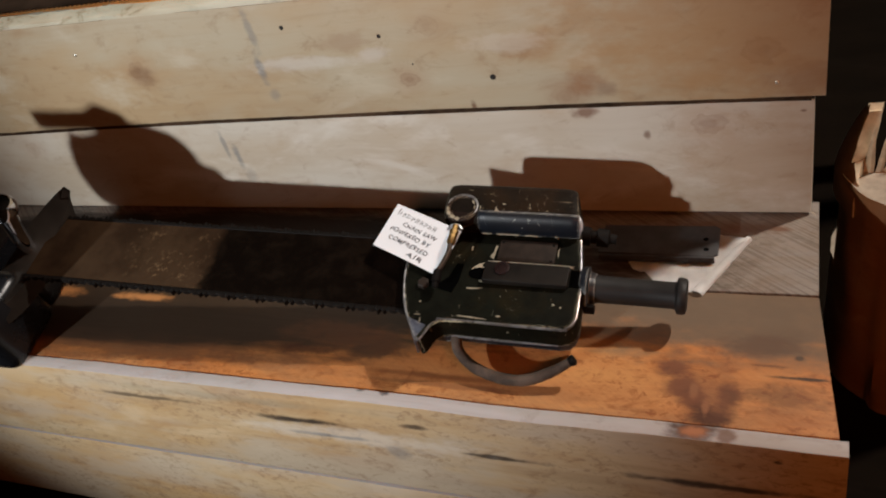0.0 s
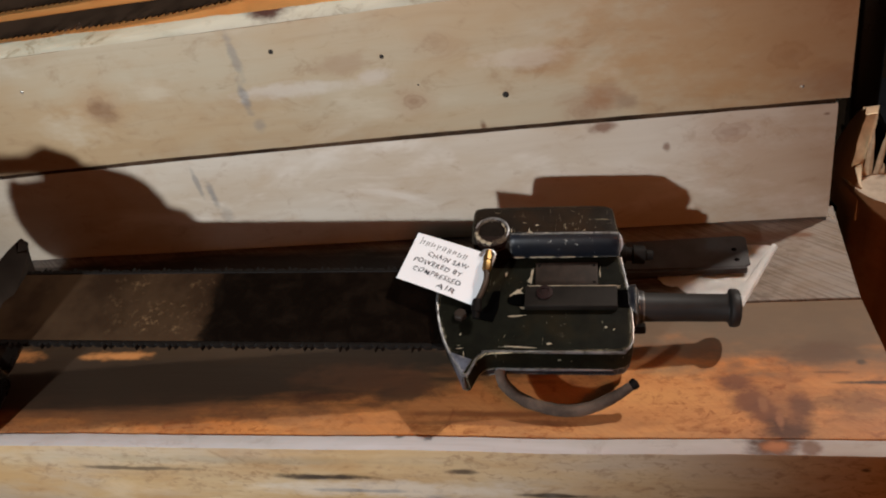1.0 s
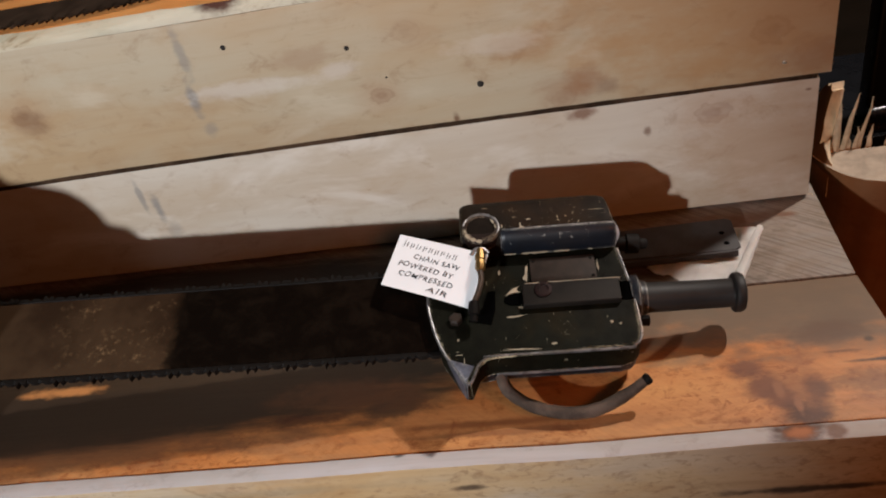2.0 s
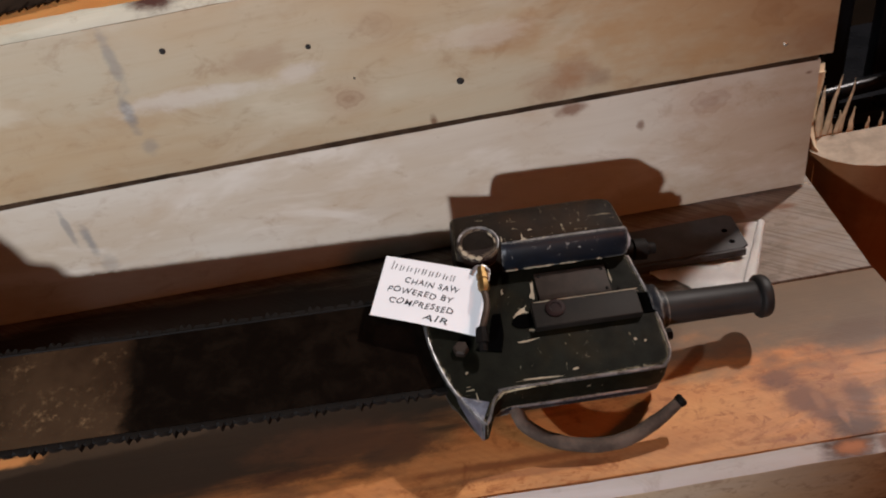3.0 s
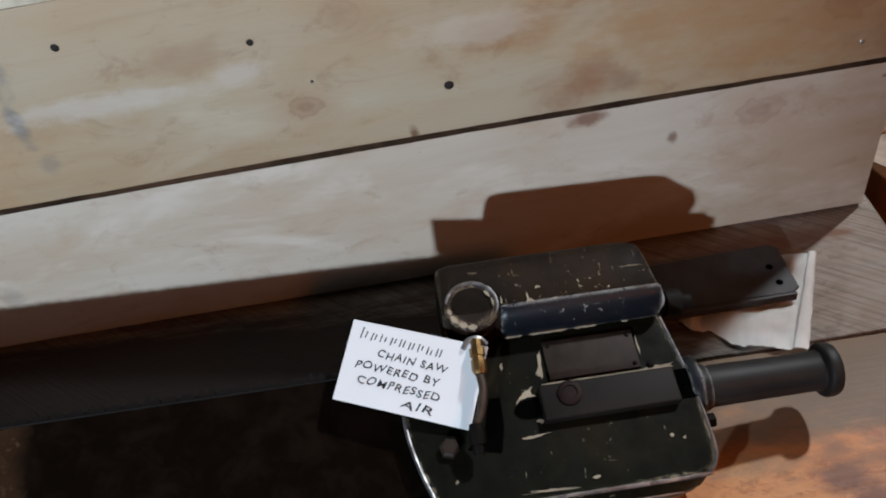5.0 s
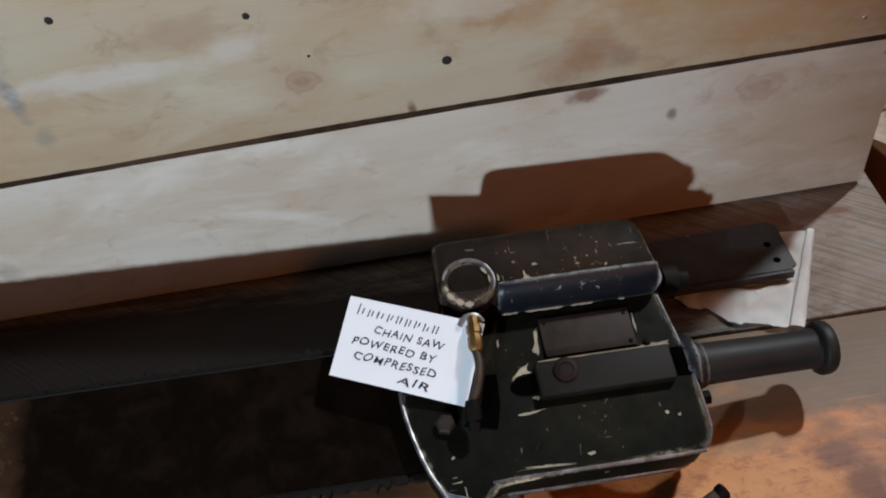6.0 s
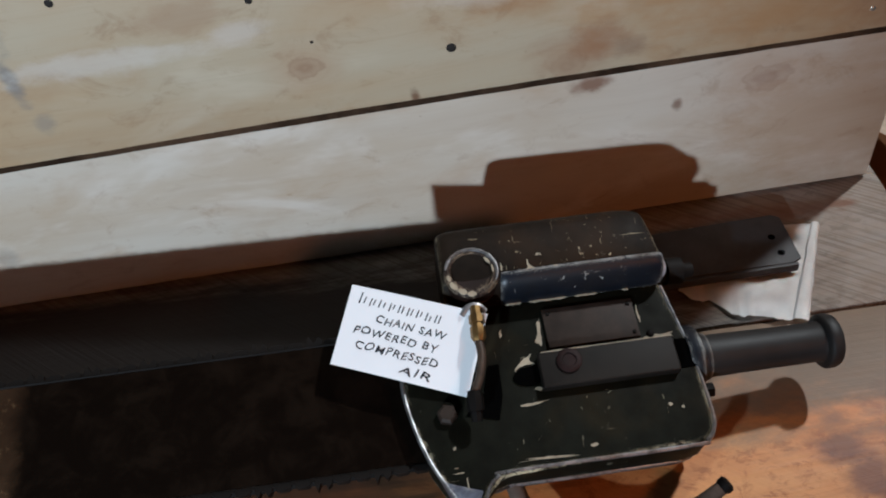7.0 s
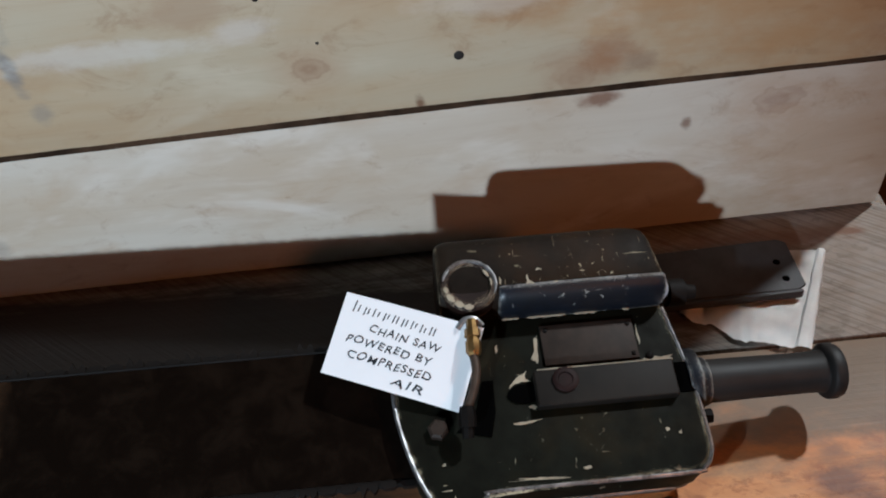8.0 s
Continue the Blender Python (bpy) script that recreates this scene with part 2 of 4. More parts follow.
# dark bands at the left paint the bar's shadow, two orange wedges its lit gaps
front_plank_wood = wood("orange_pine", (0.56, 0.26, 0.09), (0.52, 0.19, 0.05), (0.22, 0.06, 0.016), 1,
    knots=((-0.105, -0.345, 0.012, 0.45),),
    stains_and_shade=((-0.05, -0.19, 0.13, 0.06, 0.7, (0.23, 0.165, 0.105)), (-0.02, -0.24, 0.09, 0.05, 0.6, (0.24, 0.14, 0.075)), (-0.135, -0.284, 0.024, 0.02, 0.8, (0.13, 0.05, 0.03)), (-0.122, -0.304, 0.024, 0.024, 0.85, (0.13, 0.045, 0.025)), (-0.108, -0.326, 0.022, 0.024, 0.9, (0.1, 0.034, 0.02)), (-0.09, -0.346, 0.034, 0.02, 0.95, (0.06, 0.022, 0.012)), (-0.072, -0.316, 0.016, 0.024, 0.85, (0.08, 0.026, 0.014)), (-0.108, -0.312, 0.006, 0.016, 0.7, (0.42, 0.2, 0.09)), (-0.094, -0.334, 0.005, 0.014, 0.7, (0.38, 0.17, 0.08)), (-0.1, -0.31, 0.05, 0.045, 0.55, (0.2, 0.08, 0.04)), (-0.02, -0.225, 0.05, 0.03, 0.55, (0.07, 0.04, 0.025)), (-0.17, -0.235, 0.03, 0.012, 0.5, (0.09, 0.05, 0.03)), (-0.21, -0.262, 0.05, 0.014, 0.5, (0.55, 0.29, 0.11)), (-0.003, -0.253, 0.006, 0.005, 0.9, DARK_MARK), (0.0, -0.282, 0.04, 0.003, 0.9, DARK_MARK),
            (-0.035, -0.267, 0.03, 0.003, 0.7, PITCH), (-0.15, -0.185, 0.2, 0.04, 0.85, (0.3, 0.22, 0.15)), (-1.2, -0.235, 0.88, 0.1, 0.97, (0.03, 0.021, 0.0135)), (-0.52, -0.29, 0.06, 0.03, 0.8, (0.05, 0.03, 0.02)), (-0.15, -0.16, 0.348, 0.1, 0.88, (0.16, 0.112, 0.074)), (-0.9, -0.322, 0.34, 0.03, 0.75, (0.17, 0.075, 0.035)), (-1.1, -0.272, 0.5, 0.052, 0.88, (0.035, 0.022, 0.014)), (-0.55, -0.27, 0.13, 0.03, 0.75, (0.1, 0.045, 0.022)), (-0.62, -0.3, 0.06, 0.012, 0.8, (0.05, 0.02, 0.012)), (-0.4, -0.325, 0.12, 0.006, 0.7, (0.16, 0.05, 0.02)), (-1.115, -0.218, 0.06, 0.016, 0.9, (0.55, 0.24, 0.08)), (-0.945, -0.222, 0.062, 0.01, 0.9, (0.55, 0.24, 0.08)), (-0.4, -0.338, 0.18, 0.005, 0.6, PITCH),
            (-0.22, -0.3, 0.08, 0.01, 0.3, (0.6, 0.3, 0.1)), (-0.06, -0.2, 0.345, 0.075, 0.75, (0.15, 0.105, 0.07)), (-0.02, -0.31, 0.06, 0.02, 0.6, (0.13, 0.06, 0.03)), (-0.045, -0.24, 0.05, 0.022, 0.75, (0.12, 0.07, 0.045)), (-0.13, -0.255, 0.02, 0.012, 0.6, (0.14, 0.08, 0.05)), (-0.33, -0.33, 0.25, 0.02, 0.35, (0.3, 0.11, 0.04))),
    seed=8.4, gloss=0.5, weather=0.5, grey=(0.2, 0.125, 0.075), sawn=0.25, grime=0.7, mottle=0.7)
# the long near-black band puts the shade behind the bar into the colour
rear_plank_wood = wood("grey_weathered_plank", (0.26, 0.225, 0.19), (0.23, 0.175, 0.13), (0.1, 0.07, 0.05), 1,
    stains_and_shade=((-0.9, -0.11, 0.78, 0.112, 0.97, (0.013, 0.007, 0.0045)), (-0.12, -0.03, 0.12, 0.018, 0.6, (0.16, 0.07, 0.035)), (-0.03, -0.03, 0.02, 0.006, 0.7, PITCH)), seed=2.2, weather=0.6, grey=(0.28, 0.265, 0.25), sawn=1.4, gloss=0.65, mottle=0.4)
# black strips draw gouges and cracks flat, their shade put into the colour
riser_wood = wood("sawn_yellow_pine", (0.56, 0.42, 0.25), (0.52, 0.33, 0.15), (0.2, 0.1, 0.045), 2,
    stains_and_shade=((-0.6, -0.05, 0.09, 0.007, 0.95, DARK_MARK), (-0.56, -0.075, 0.06, 0.005, 0.95, DARK_MARK), (-0.43, -0.035, 0.02, 0.006, 0.8, DARK_MARK), (-0.33, -0.075, 0.06, 0.005, 0.9, DARK_MARK), (-0.08, -0.075, 0.12, 0.008, 0.9, DARK_MARK),
            (-0.85, -0.04, 0.09, 0.005, 0.7, DARK_MARK), (-0.47, -0.09, 0.02, 0.02, 0.5, BLUE_GREY), (-0.52, -0.07, 0.2, 0.02, 0.45, (0.7, 0.66, 0.6)), (-0.02, -0.02, 0.006, 0.004, 0.8, DARK_MARK),
            (-0.7, -0.02, 0.3, 0.01, 0.35, (0.3, 0.25, 0.16))),
    seed=3.7, weather=0.5, grey=(0.5, 0.45, 0.38), gloss=0.65, grime=0.45, mottle=0.45)
edge_wood = wood("grey_sawn_edge", (0.5, 0.48, 0.49), (0.43, 0.39, 0.38), (0.2, 0.14, 0.1), 1, seed=6.6, weather=0.5, grey=(0.4, 0.38, 0.35), gloss=0.75,
    stains_and_shade=((-0.103, -0.366, 0.034, 0.022, 0.97, (0.05, 0.02, 0.012)), (-0.102, -0.368, 0.02, 0.011, 0.9, (0.42, 0.17, 0.08)), (-0.07, -0.37, 0.012, 0.01, 0.7, PITCH), (-0.5, -0.36, 0.008, 0.004, 0.8, DARK_MARK)))
wane_wood = wood("pale_waney_edge", (0.62, 0.58, 0.46), (0.5, 0.44, 0.3), (0.25, 0.18, 0.1), 1, seed=9.1, weather=0.6, grey=(0.36, 0.38, 0.3), gloss=0.7, grime=0.8,
    stains_and_shade=((-0.66, 0.02, 0.035, 0.028, 0.98, (0.07, 0.02, 0.012)), (-0.62, 0.018, 0.05, 0.008, 0.8, (0.16, 0.06, 0.03)), (-0.79, 0.03, 0.025, 0.006, 0.8, (0.18, 0.16, 0.12)), (-0.83, 0.03, 0.014, 0.012, 0.95, (0.1, 0.1, 0.1)),
            (-0.9, 0.03, 0.02, 0.006, 0.8, (0.2, 0.18, 0.13))))
tread_wood = wood("orange_tread_pine", (0.6, 0.3, 0.1), (0.56, 0.22, 0.06), (0.2, 0.08, 0.03), 1, seed=12.0, gloss=0.5)
dark_board_wood = wood("near_black_room_boards", (0.009, 0.006, 0.004), (0.007, 0.005, 0.0035), (0.003, 0.002, 0.002), 1, seed=15.0, gloss=0.95)
stump_wood = wood("brown_peeled_log", (0.42, 0.22, 0.11), (0.38, 0.15, 0.055), (0.12, 0.045, 0.018), 1, seed=20.0, gloss=0.5, weather=0.35, grey=(0.2, 0.09, 0.04))
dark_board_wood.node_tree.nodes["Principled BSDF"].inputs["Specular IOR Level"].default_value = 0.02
cut_wood = plain("weathered_cut_wood", (0.36, 0.29, 0.22), 0.75, 0, 0.3, 60, 0.5)
splinter_wood = plain("torn_pale_wood", (0.62, 0.5, 0.34), 0.7, 0, 0.3, 80, 0.5)

case_paint = painted_metal("worn_olive_black_enamel", (0.0068, 0.0074, 0.0046), (0.5, 0.45, 0.32), 0.36, 0.55, 0.0, 190.0, 0.07)
housing_paint = painted_metal("chipped_brown_black_enamel", (0.012, 0.008, 0.005), (0.4, 0.34, 0.23), 0.5, 0.55, 0.0, 200.0, 0.11)
blue_black = painted_metal("blue_black_enamel", (0.007, 0.01, 0.017), (0.4, 0.4, 0.38), 0.36, 0.38, 0.1, 170.0, 0.42)
rim_metal = painted_metal("bright_worn_aluminium", (0.42, 0.43, 0.45), (0.06, 0.06, 0.06), 0.75, 0.35, 0.75, 45.0)
prong_metal = painted_metal("blue_grey_cast_metal", (0.16, 0.18, 0.24), (0.5, 0.5, 0.5), 0.4, 0.4, 0.5)
steel_dark = plain("dark_oiled_steel", (0.0085, 0.0072, 0.0065), 0.62, 0.0, 0.45, 60, 0.2, 0.08)
chip_tan = plain("bare_primer", (0.33, 0.28, 0.2), 0.7, 0, 0.3, 90)
cap_paint = painted_metal("red_black_cap_enamel", (0.016, 0.007, 0.005), (0.35, 0.28, 0.2), 0.25, 0.5, 0.1, 110.0)
guard_steel = plain("grey_brown_guard_steel", (0.02, 0.016, 0.013), 0.55, 0.1, 0.6, 35, 0.2, 0.3)
latch_steel = plain("dull_brown_black_steel", (0.012, 0.0098, 0.008), 0.55, 0.0, 0.5, 45, 0.2, 0.15)
bolt_brown = plain("dark_red_rusted_bolt", (0.018, 0.008, 0.0075), 0.6, 0.0, 0.5, 90, 0.3, 0.15)
hook_rust = plain("grey_brown_pitted_rust", (0.1, 0.072, 0.056), 0.78, 0.0, 0.6, 55, 0.6, 0.2)
rust_brown = plain("brown_rusted_steel", (0.075, 0.05, 0.035), 0.6, 0.4, 0.4, 70)
plate_metal = plain("tarnished_brown_plate", (0.03, 0.021, 0.016), 0.6, 0.1, 0.45, 60, 0.3, 0.2)
# flat black that stands in for the shade inside slots and holes
black_hole = plain("hole_shade_black", (0.0015, 0.0015, 0.0015), 0.95, 0, 0.2, 30, 0.1, 0.0)
grip_rubber = plain("worn_grey_rubber", (0.013, 0.0125, 0.0125), 0.55, 0, 0.35, 50, 0.3, 0.3)
brass = plain("tarnished_brass", (0.26, 0.16, 0.06), 0.45, 0.9, 0.35, 90)
chrome = plain("scratched_chrome", (0.75, 0.75, 0.78), 0.12, 1.0, 0.1, 60)
tab_steel = plain("grey_sheet_steel", (0.06, 0.06, 0.063), 0.6, 0.1, 0.35, 40, 0.2, 0.25)
saw_steel = plain("brown_old_saw_steel", (0.07, 0.045, 0.03), 0.5, 0.5, 0.4, 30)
black_iron = plain("black_gloss_iron", (0.012, 0.013, 0.016), 0.28, 0.3, 0.3, 14)
paper_white = plain("creased_white_paper", (0.84, 0.84, 0.83), 0.75, 0, 0.12, 40, 0.3)
card_white = plain("white_index_card", (0.82, 0.82, 0.84), 0.7, 0, 0.04, 20, 0.05)
ink = plain("black_marker_ink", (0.015, 0.015, 0.02), 0.6, 0, 0.2)
nail_dark = plain("dark_nail_hole", (0.015, 0.012, 0.01), 0.8, 0, 0.3)
joint_brown = plain("brown_joint_strip", (0.05, 0.03, 0.018), 0.9, 0, 0.6, 60, 0.5, 0.1)
bare_bright = plain("bare_bright_metal", (0.55, 0.56, 0.6), 0.42, 0.3, 0.35, 120, 0.3)
nail_bright = plain("bright_nail_head", (0.7, 0.68, 0.62), 0.35, 0.8, 0.2)


def bar_metal():
    """Near-black bar with a brown, tan-flecked stretch towards the far end."""
    k = Nodes("black_brown_saw_bar")
    p = k.coord()
    a = k.split(p)[0]
    n = k.noise(p, 38.0, 6, 0.68, 0.5)
    b = k.noise(p, 11.0, 4, 0.6)
    # bare picks the brown far stretch, oil colours the rest near-black
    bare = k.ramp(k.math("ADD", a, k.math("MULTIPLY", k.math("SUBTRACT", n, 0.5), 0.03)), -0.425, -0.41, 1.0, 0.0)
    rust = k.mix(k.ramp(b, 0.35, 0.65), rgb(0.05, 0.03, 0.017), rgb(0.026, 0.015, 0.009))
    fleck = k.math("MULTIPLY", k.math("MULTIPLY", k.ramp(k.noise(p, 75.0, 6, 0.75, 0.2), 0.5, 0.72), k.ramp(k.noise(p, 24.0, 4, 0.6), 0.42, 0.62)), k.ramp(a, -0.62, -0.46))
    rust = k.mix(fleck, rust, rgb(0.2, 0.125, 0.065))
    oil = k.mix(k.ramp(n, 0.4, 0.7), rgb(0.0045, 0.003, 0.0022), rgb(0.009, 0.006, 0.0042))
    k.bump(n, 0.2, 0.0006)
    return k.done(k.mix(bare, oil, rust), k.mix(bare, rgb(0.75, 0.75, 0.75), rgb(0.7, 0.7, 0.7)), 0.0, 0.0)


bar_material = bar_metal()


# ---------------------------------------------------------------- building helpers
def mesh_of(name, bm, material, smooth=True):
    bmesh.ops.recalc_face_normals(bm, faces=bm.faces)
    me = bpy.data.meshes.new(name)
    bm.to_mesh(me)
    bm.free()
    me.materials.append(material)
    if smooth:
        me.shade_smooth()
        me.set_sharp_from_angle(angle=radians(38))
    return me


def part(name, bm, material, parent=None, label=""):
    ob = new(name, mesh_of(name, bm, material))
    ob.parent = parent
    return tagged(ob, label)


def box(x0, x1, y0, y1, z0, z1, bevel=0.0, steps=2, bm=None):
    bm = bm or bmesh.new()
    r = bmesh.ops.create_cube(bm, size=1.0)
    for v in r["verts"]:
        v.co = Vector((x0 + (v.co.x + 0.5) * (x1 - x0), y0 + (v.co.y + 0.5) * (y1 - y0), z0 + (v.co.z + 0.5) * (z1 - z0)))
    if bevel:
        edges = list({e for v in r["verts"] for e in v.link_edges})
        bmesh.ops.bevel(bm, geom=edges, offset=bevel, segments=steps, affect="EDGES", profile=0.6)
    return bm


def prism(points, w0, w1, bevel=0.0, steps=2, bm=None):
    """An outline in x, y drawn out from z = w0 to w1."""
    bm = bm or bmesh.new()
    low = [bm.verts.new((x, y, w0)) for x, y in points]
    top = [bm.verts.new((x, y, w1)) for x, y in points]
    n = len(points)
    bm.faces.new(low[::-1]), bm.faces.new(top)
    for i in range(n):
        bm.faces.new((low[i], low[(i + 1) % n], top[(i + 1) % n], top[i]))
    if bevel:
        edges = [e for e in bm.edges if e.verts[0] in top and e.verts[1] in top]
        bmesh.ops.bevel(bm, geom=edges, offset=bevel, segments=steps, affect="EDGES", profile=0.5)
    return bm


def tube(points, radii, sides=14, closed=False, bm=None, caps=True):
    """A round bar along a line of points."""
    bm = bm or bmesh.new()
    pts = [Vector(p) for p in points]
    n = len(pts)
    radii = [radii] * n if isinstance(radii, (int, float)) else list(radii)
    rings, ref = [], None
    for i, p in enumerate(pts):
        a, b = pts[(i - 1) % n if closed else max(i - 1, 0)], pts[(i + 1) % n if closed else min(i + 1, n - 1)]
        d = (b - a).normalized()
        if d.length == 0:
            d = Vector((1, 0, 0))
        if ref is None:
            ref = d.orthogonal().normalized()
        side = (ref - d * ref.dot(d)).normalized()
        ref, other = side, d.cross(side)
        rings.append([bm.verts.new(p + (side * math.cos(t) + other * math.sin(t)) * radii[i]) for t in [2 * math.pi * j / sides for j in range(sides)]])
    for i in range(n if closed else n - 1):
        r0, r1 = rings[i], rings[(i + 1) % n]
        for j in range(sides):
            bm.faces.new((r0[j], r0[(j + 1) % sides], r1[(j + 1) % sides], r1[j]))
    if caps and not closed:
        bm.faces.new(rings[0][::-1]), bm.faces.new(rings[-1])
    return bm


def lathe(start, axis, profile, sides=24, bm=None):
    """A turned form: profile holds (distance along the axis, radius)."""
    s, d = Vector(start), Vector(axis).normalized()
    return tube_rings(s, d, profile, sides, bm or bmesh.new())


def tube_rings(s, d, profile, sides, bm):
    side = d.orthogonal().normalized()
    other = d.cross(side)
    rings = []
    for h, r in profile:
        rings.append([bm.verts.new(s + d * h + (side * math.cos(t) + other * math.sin(t)) * max(r, 1e-5)) for t in [2 * math.pi * j / sides for j in range(sides)]])
    for r0, r1 in zip(rings, rings[1:]):
        for j in range(sides):
            bm.faces.new((r0[j], r0[(j + 1) % sides], r1[(j + 1) % sides], r1[j]))
    bm.faces.new(rings[0][::-1]), bm.faces.new(rings[-1])
    return bm


def board(name, x0, x1, y0, y1, z0, z1, material, along, seed, rough=0.0012, bevel=0.0025, step=0.02, parent=None):
    """A sawn board along x whose edges wander a little."""
    bm = box(x0, x1, y0, y1, z0, z1)
    cuts = int((x1 - x0) / step)
    edges = [e for e in bm.edges if abs(e.verts[0].co.x - e.verts[1].co.x) > 1e-6]
    bmesh.ops.subdivide_edges(bm, edges=edges, cuts=cuts, use_grid_fill=True)
    long_edges = [e for e in bm.edges if abs(e.verts[0].co.x - e.verts[1].co.x) > 1e-6 and len(e.link_faces) == 2 and e.calc_face_angle(0) > 1.0]
    bmesh.ops.bevel(bm, geom=long_edges, offset=bevel, segments=2, affect="EDGES", profile=0.6)
    for v in bm.verts:
        w = Vector((noise.noise((v.co.x * 5, seed, 0)), noise.noise((v.co.x * 5, seed, 7)), noise.noise((v.co.x * 5, seed, 13)))) + 0.5 * Vector((
            noise.noise((v.co.x * 31, seed, v.co.z * 9)), noise.noise((v.co.x * 31, seed + 3, v.co.y * 9)), noise.noise((v.co.x * 31, seed + 5, v.co.y * 9))))
        v.co.y += w.y * rough * (1.0 if along == 1 else 0.3)
        v.co.z += w.z * rough * (1.0 if along == 2 else 0.3)
        if v.co.x > x1 - 0.004 or v.co.x < x0 + 0.004:
            v.co.x += 0.002 * noise.noise((v.co.y * 60, v.co.z * 60, seed))
    return part(name, bm, material, parent)


def arc(points, n=8):
    """A smooth line through points (Catmull-Rom)."""
    p = [Vector(q) for q in points]
    p = [2 * p[0] - p[1]] + p + [2 * p[-1] - p[-2]]
    out = []
    for i in range(1, len(p) - 2):
        for j in range(n):
            t = j / n
            out.append(0.5 * (2 * p[i] + (p[i + 1] - p[i - 1]) * t + (2 * p[i - 1] - 5 * p[i] + 4 * p[i + 1] - p[i + 2]) * t * t + (3 * p[i] - p[i - 1] - 3 * p[i + 1] + p[i + 2]) * t ** 3))
    return out + [p[-2]]


# ---------------------------------------------------------------- the stepped wooden stand
LEFT = -2.3
wall_back = tagged(new("wall_back"), "back riser of pale knotty pine boards above the shelf", "wall", kind="structure")
board("board", LEFT, 0.017, 0.0, 0.024, 0.1772, 0.357, wall_top_wood, 2, 1.0, parent=wall_back)
board("board", LEFT, 0.006, 0.001, 0.025, 0.003, 0.1716, wall_low_wood, 2, 2.0, parent=wall_back)
# dark brown strip laid in the gap between the two boards
board("joint", LEFT, 0.003, 0.0014, 0.02, 0.1705, 0.1782, joint_brown, 2, 41.0, rough=0.0008, bevel=0.0008, parent=wall_back)

for piece in wall_back.children:
    for vert in piece.data.vertices:
        if 0.15 < vert.co.z < 0.2:
            vert.co.z += 0.0022 - 0.0135 * (max(vert.co.x, -1.5) + 0.4) ** 2

shelf = tagged(new("shelf"), "shelf of two rough wooden planks, grey behind and orange in front", "shelf", kind="structure")
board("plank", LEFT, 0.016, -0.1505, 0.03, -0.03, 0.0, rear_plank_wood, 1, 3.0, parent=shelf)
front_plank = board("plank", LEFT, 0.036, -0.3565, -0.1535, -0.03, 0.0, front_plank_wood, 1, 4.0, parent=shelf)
for vert in front_plank.data.vertices:
    # the end is sawn askew
    vert.co.x -= max(0.0, (vert.co.x + 0.3) / 0.336) * 0.02 * (vert.co.y + 0.3565) / 0.203

front_riser = tagged(new("front_riser"), "front riser of sawn yellow pine boards under the shelf", "riser", kind="structure")


def riser_board(x0, x1, z0, z1, seed, parent):
    """A front board whose top edge is a sawn grey face of its own."""
    b = board("board", x0, x1, -0.379, -0.358, z0, z1, riser_wood, 2, seed, rough=0.002, bevel=0.004, parent=parent)
    me = b.data
    me.materials.append(edge_wood)
    for p in me.polygons:
        if p.normal.z > 0.6:
            p.material_index = 1
    return b


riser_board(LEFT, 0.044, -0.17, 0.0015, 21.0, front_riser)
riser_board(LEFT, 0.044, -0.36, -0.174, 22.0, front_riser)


def upper_tread():
    """The next step up: a plank with a bark-edged, waney front."""
    bm = bmesh.new()
    n, prev = 110, None
    for i in range(n + 1):
        x = LEFT + (0.02 - LEFT) * i / n
        wide = 0.008 + 0.014 * min(1, max(0, (-0.62 - x) / 0.5)) + 0.006 * noise.noise((x * 14, 3, 1)) + 0.004 * noise.noise((x * 45, 8, 2))
        dip = 0.003 * noise.noise((x * 22, 1, 5))
        row = [(x, -0.002 + 0.002 * noise.noise((x * 30, 0, 0)), 0.358), (x, 0.0 + 0.002 * noise.noise((x * 30, 0, 4)), 0.3625 + dip * 0.3), (x, wide * 0.5, 0.367 + dip),
               (x, max(wide, 0.008), 0.3715), (x, 0.34, 0.374), (x, 0.34, 0.34), (x, 0.03, 0.3575)]
        ring = [bm.verts.new(q) for q in row]
        if prev:
            for j in range(len(ring)):
                f = bm.faces.new((prev[j], prev[(j + 1) % 7], ring[(j + 1) % 7], ring[j]))
                f.material_index = 1 if j in (0, 1, 2) else 0
        else:
            bm.faces.new(ring)
        prev = ring
    bm.faces.new(prev[::-1])
    ob = part("upper_tread", bm, tread_wood)
    ob.data.materials.append(wane_wood)
    return tagged(ob, "upper step plank of orange pine with a pale waney edge", "shelf", kind="structure")


upper_tread()

# near-black room shell added round the stand; the colour stands in for unlit depth
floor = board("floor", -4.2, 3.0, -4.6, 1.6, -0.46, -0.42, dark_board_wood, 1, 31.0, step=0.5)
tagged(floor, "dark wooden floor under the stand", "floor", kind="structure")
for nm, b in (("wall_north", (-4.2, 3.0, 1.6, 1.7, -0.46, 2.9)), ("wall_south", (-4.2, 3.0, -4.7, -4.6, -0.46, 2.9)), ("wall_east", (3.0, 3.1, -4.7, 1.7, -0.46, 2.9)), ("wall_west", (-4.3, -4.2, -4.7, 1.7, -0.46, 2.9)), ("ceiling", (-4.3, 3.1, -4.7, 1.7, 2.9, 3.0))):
    tagged(part(nm, box(*b), dark_board_wood), "dark wooden " + ("ceiling added over the stand" if nm == "ceiling" else "wall added round the stand"), "ceiling" if nm == "ceiling" else "wall", kind="structure")
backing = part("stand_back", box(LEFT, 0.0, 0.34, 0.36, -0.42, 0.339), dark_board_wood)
tagged(backing, "dark boards added to close the back of the stand", "wall", kind="structure")


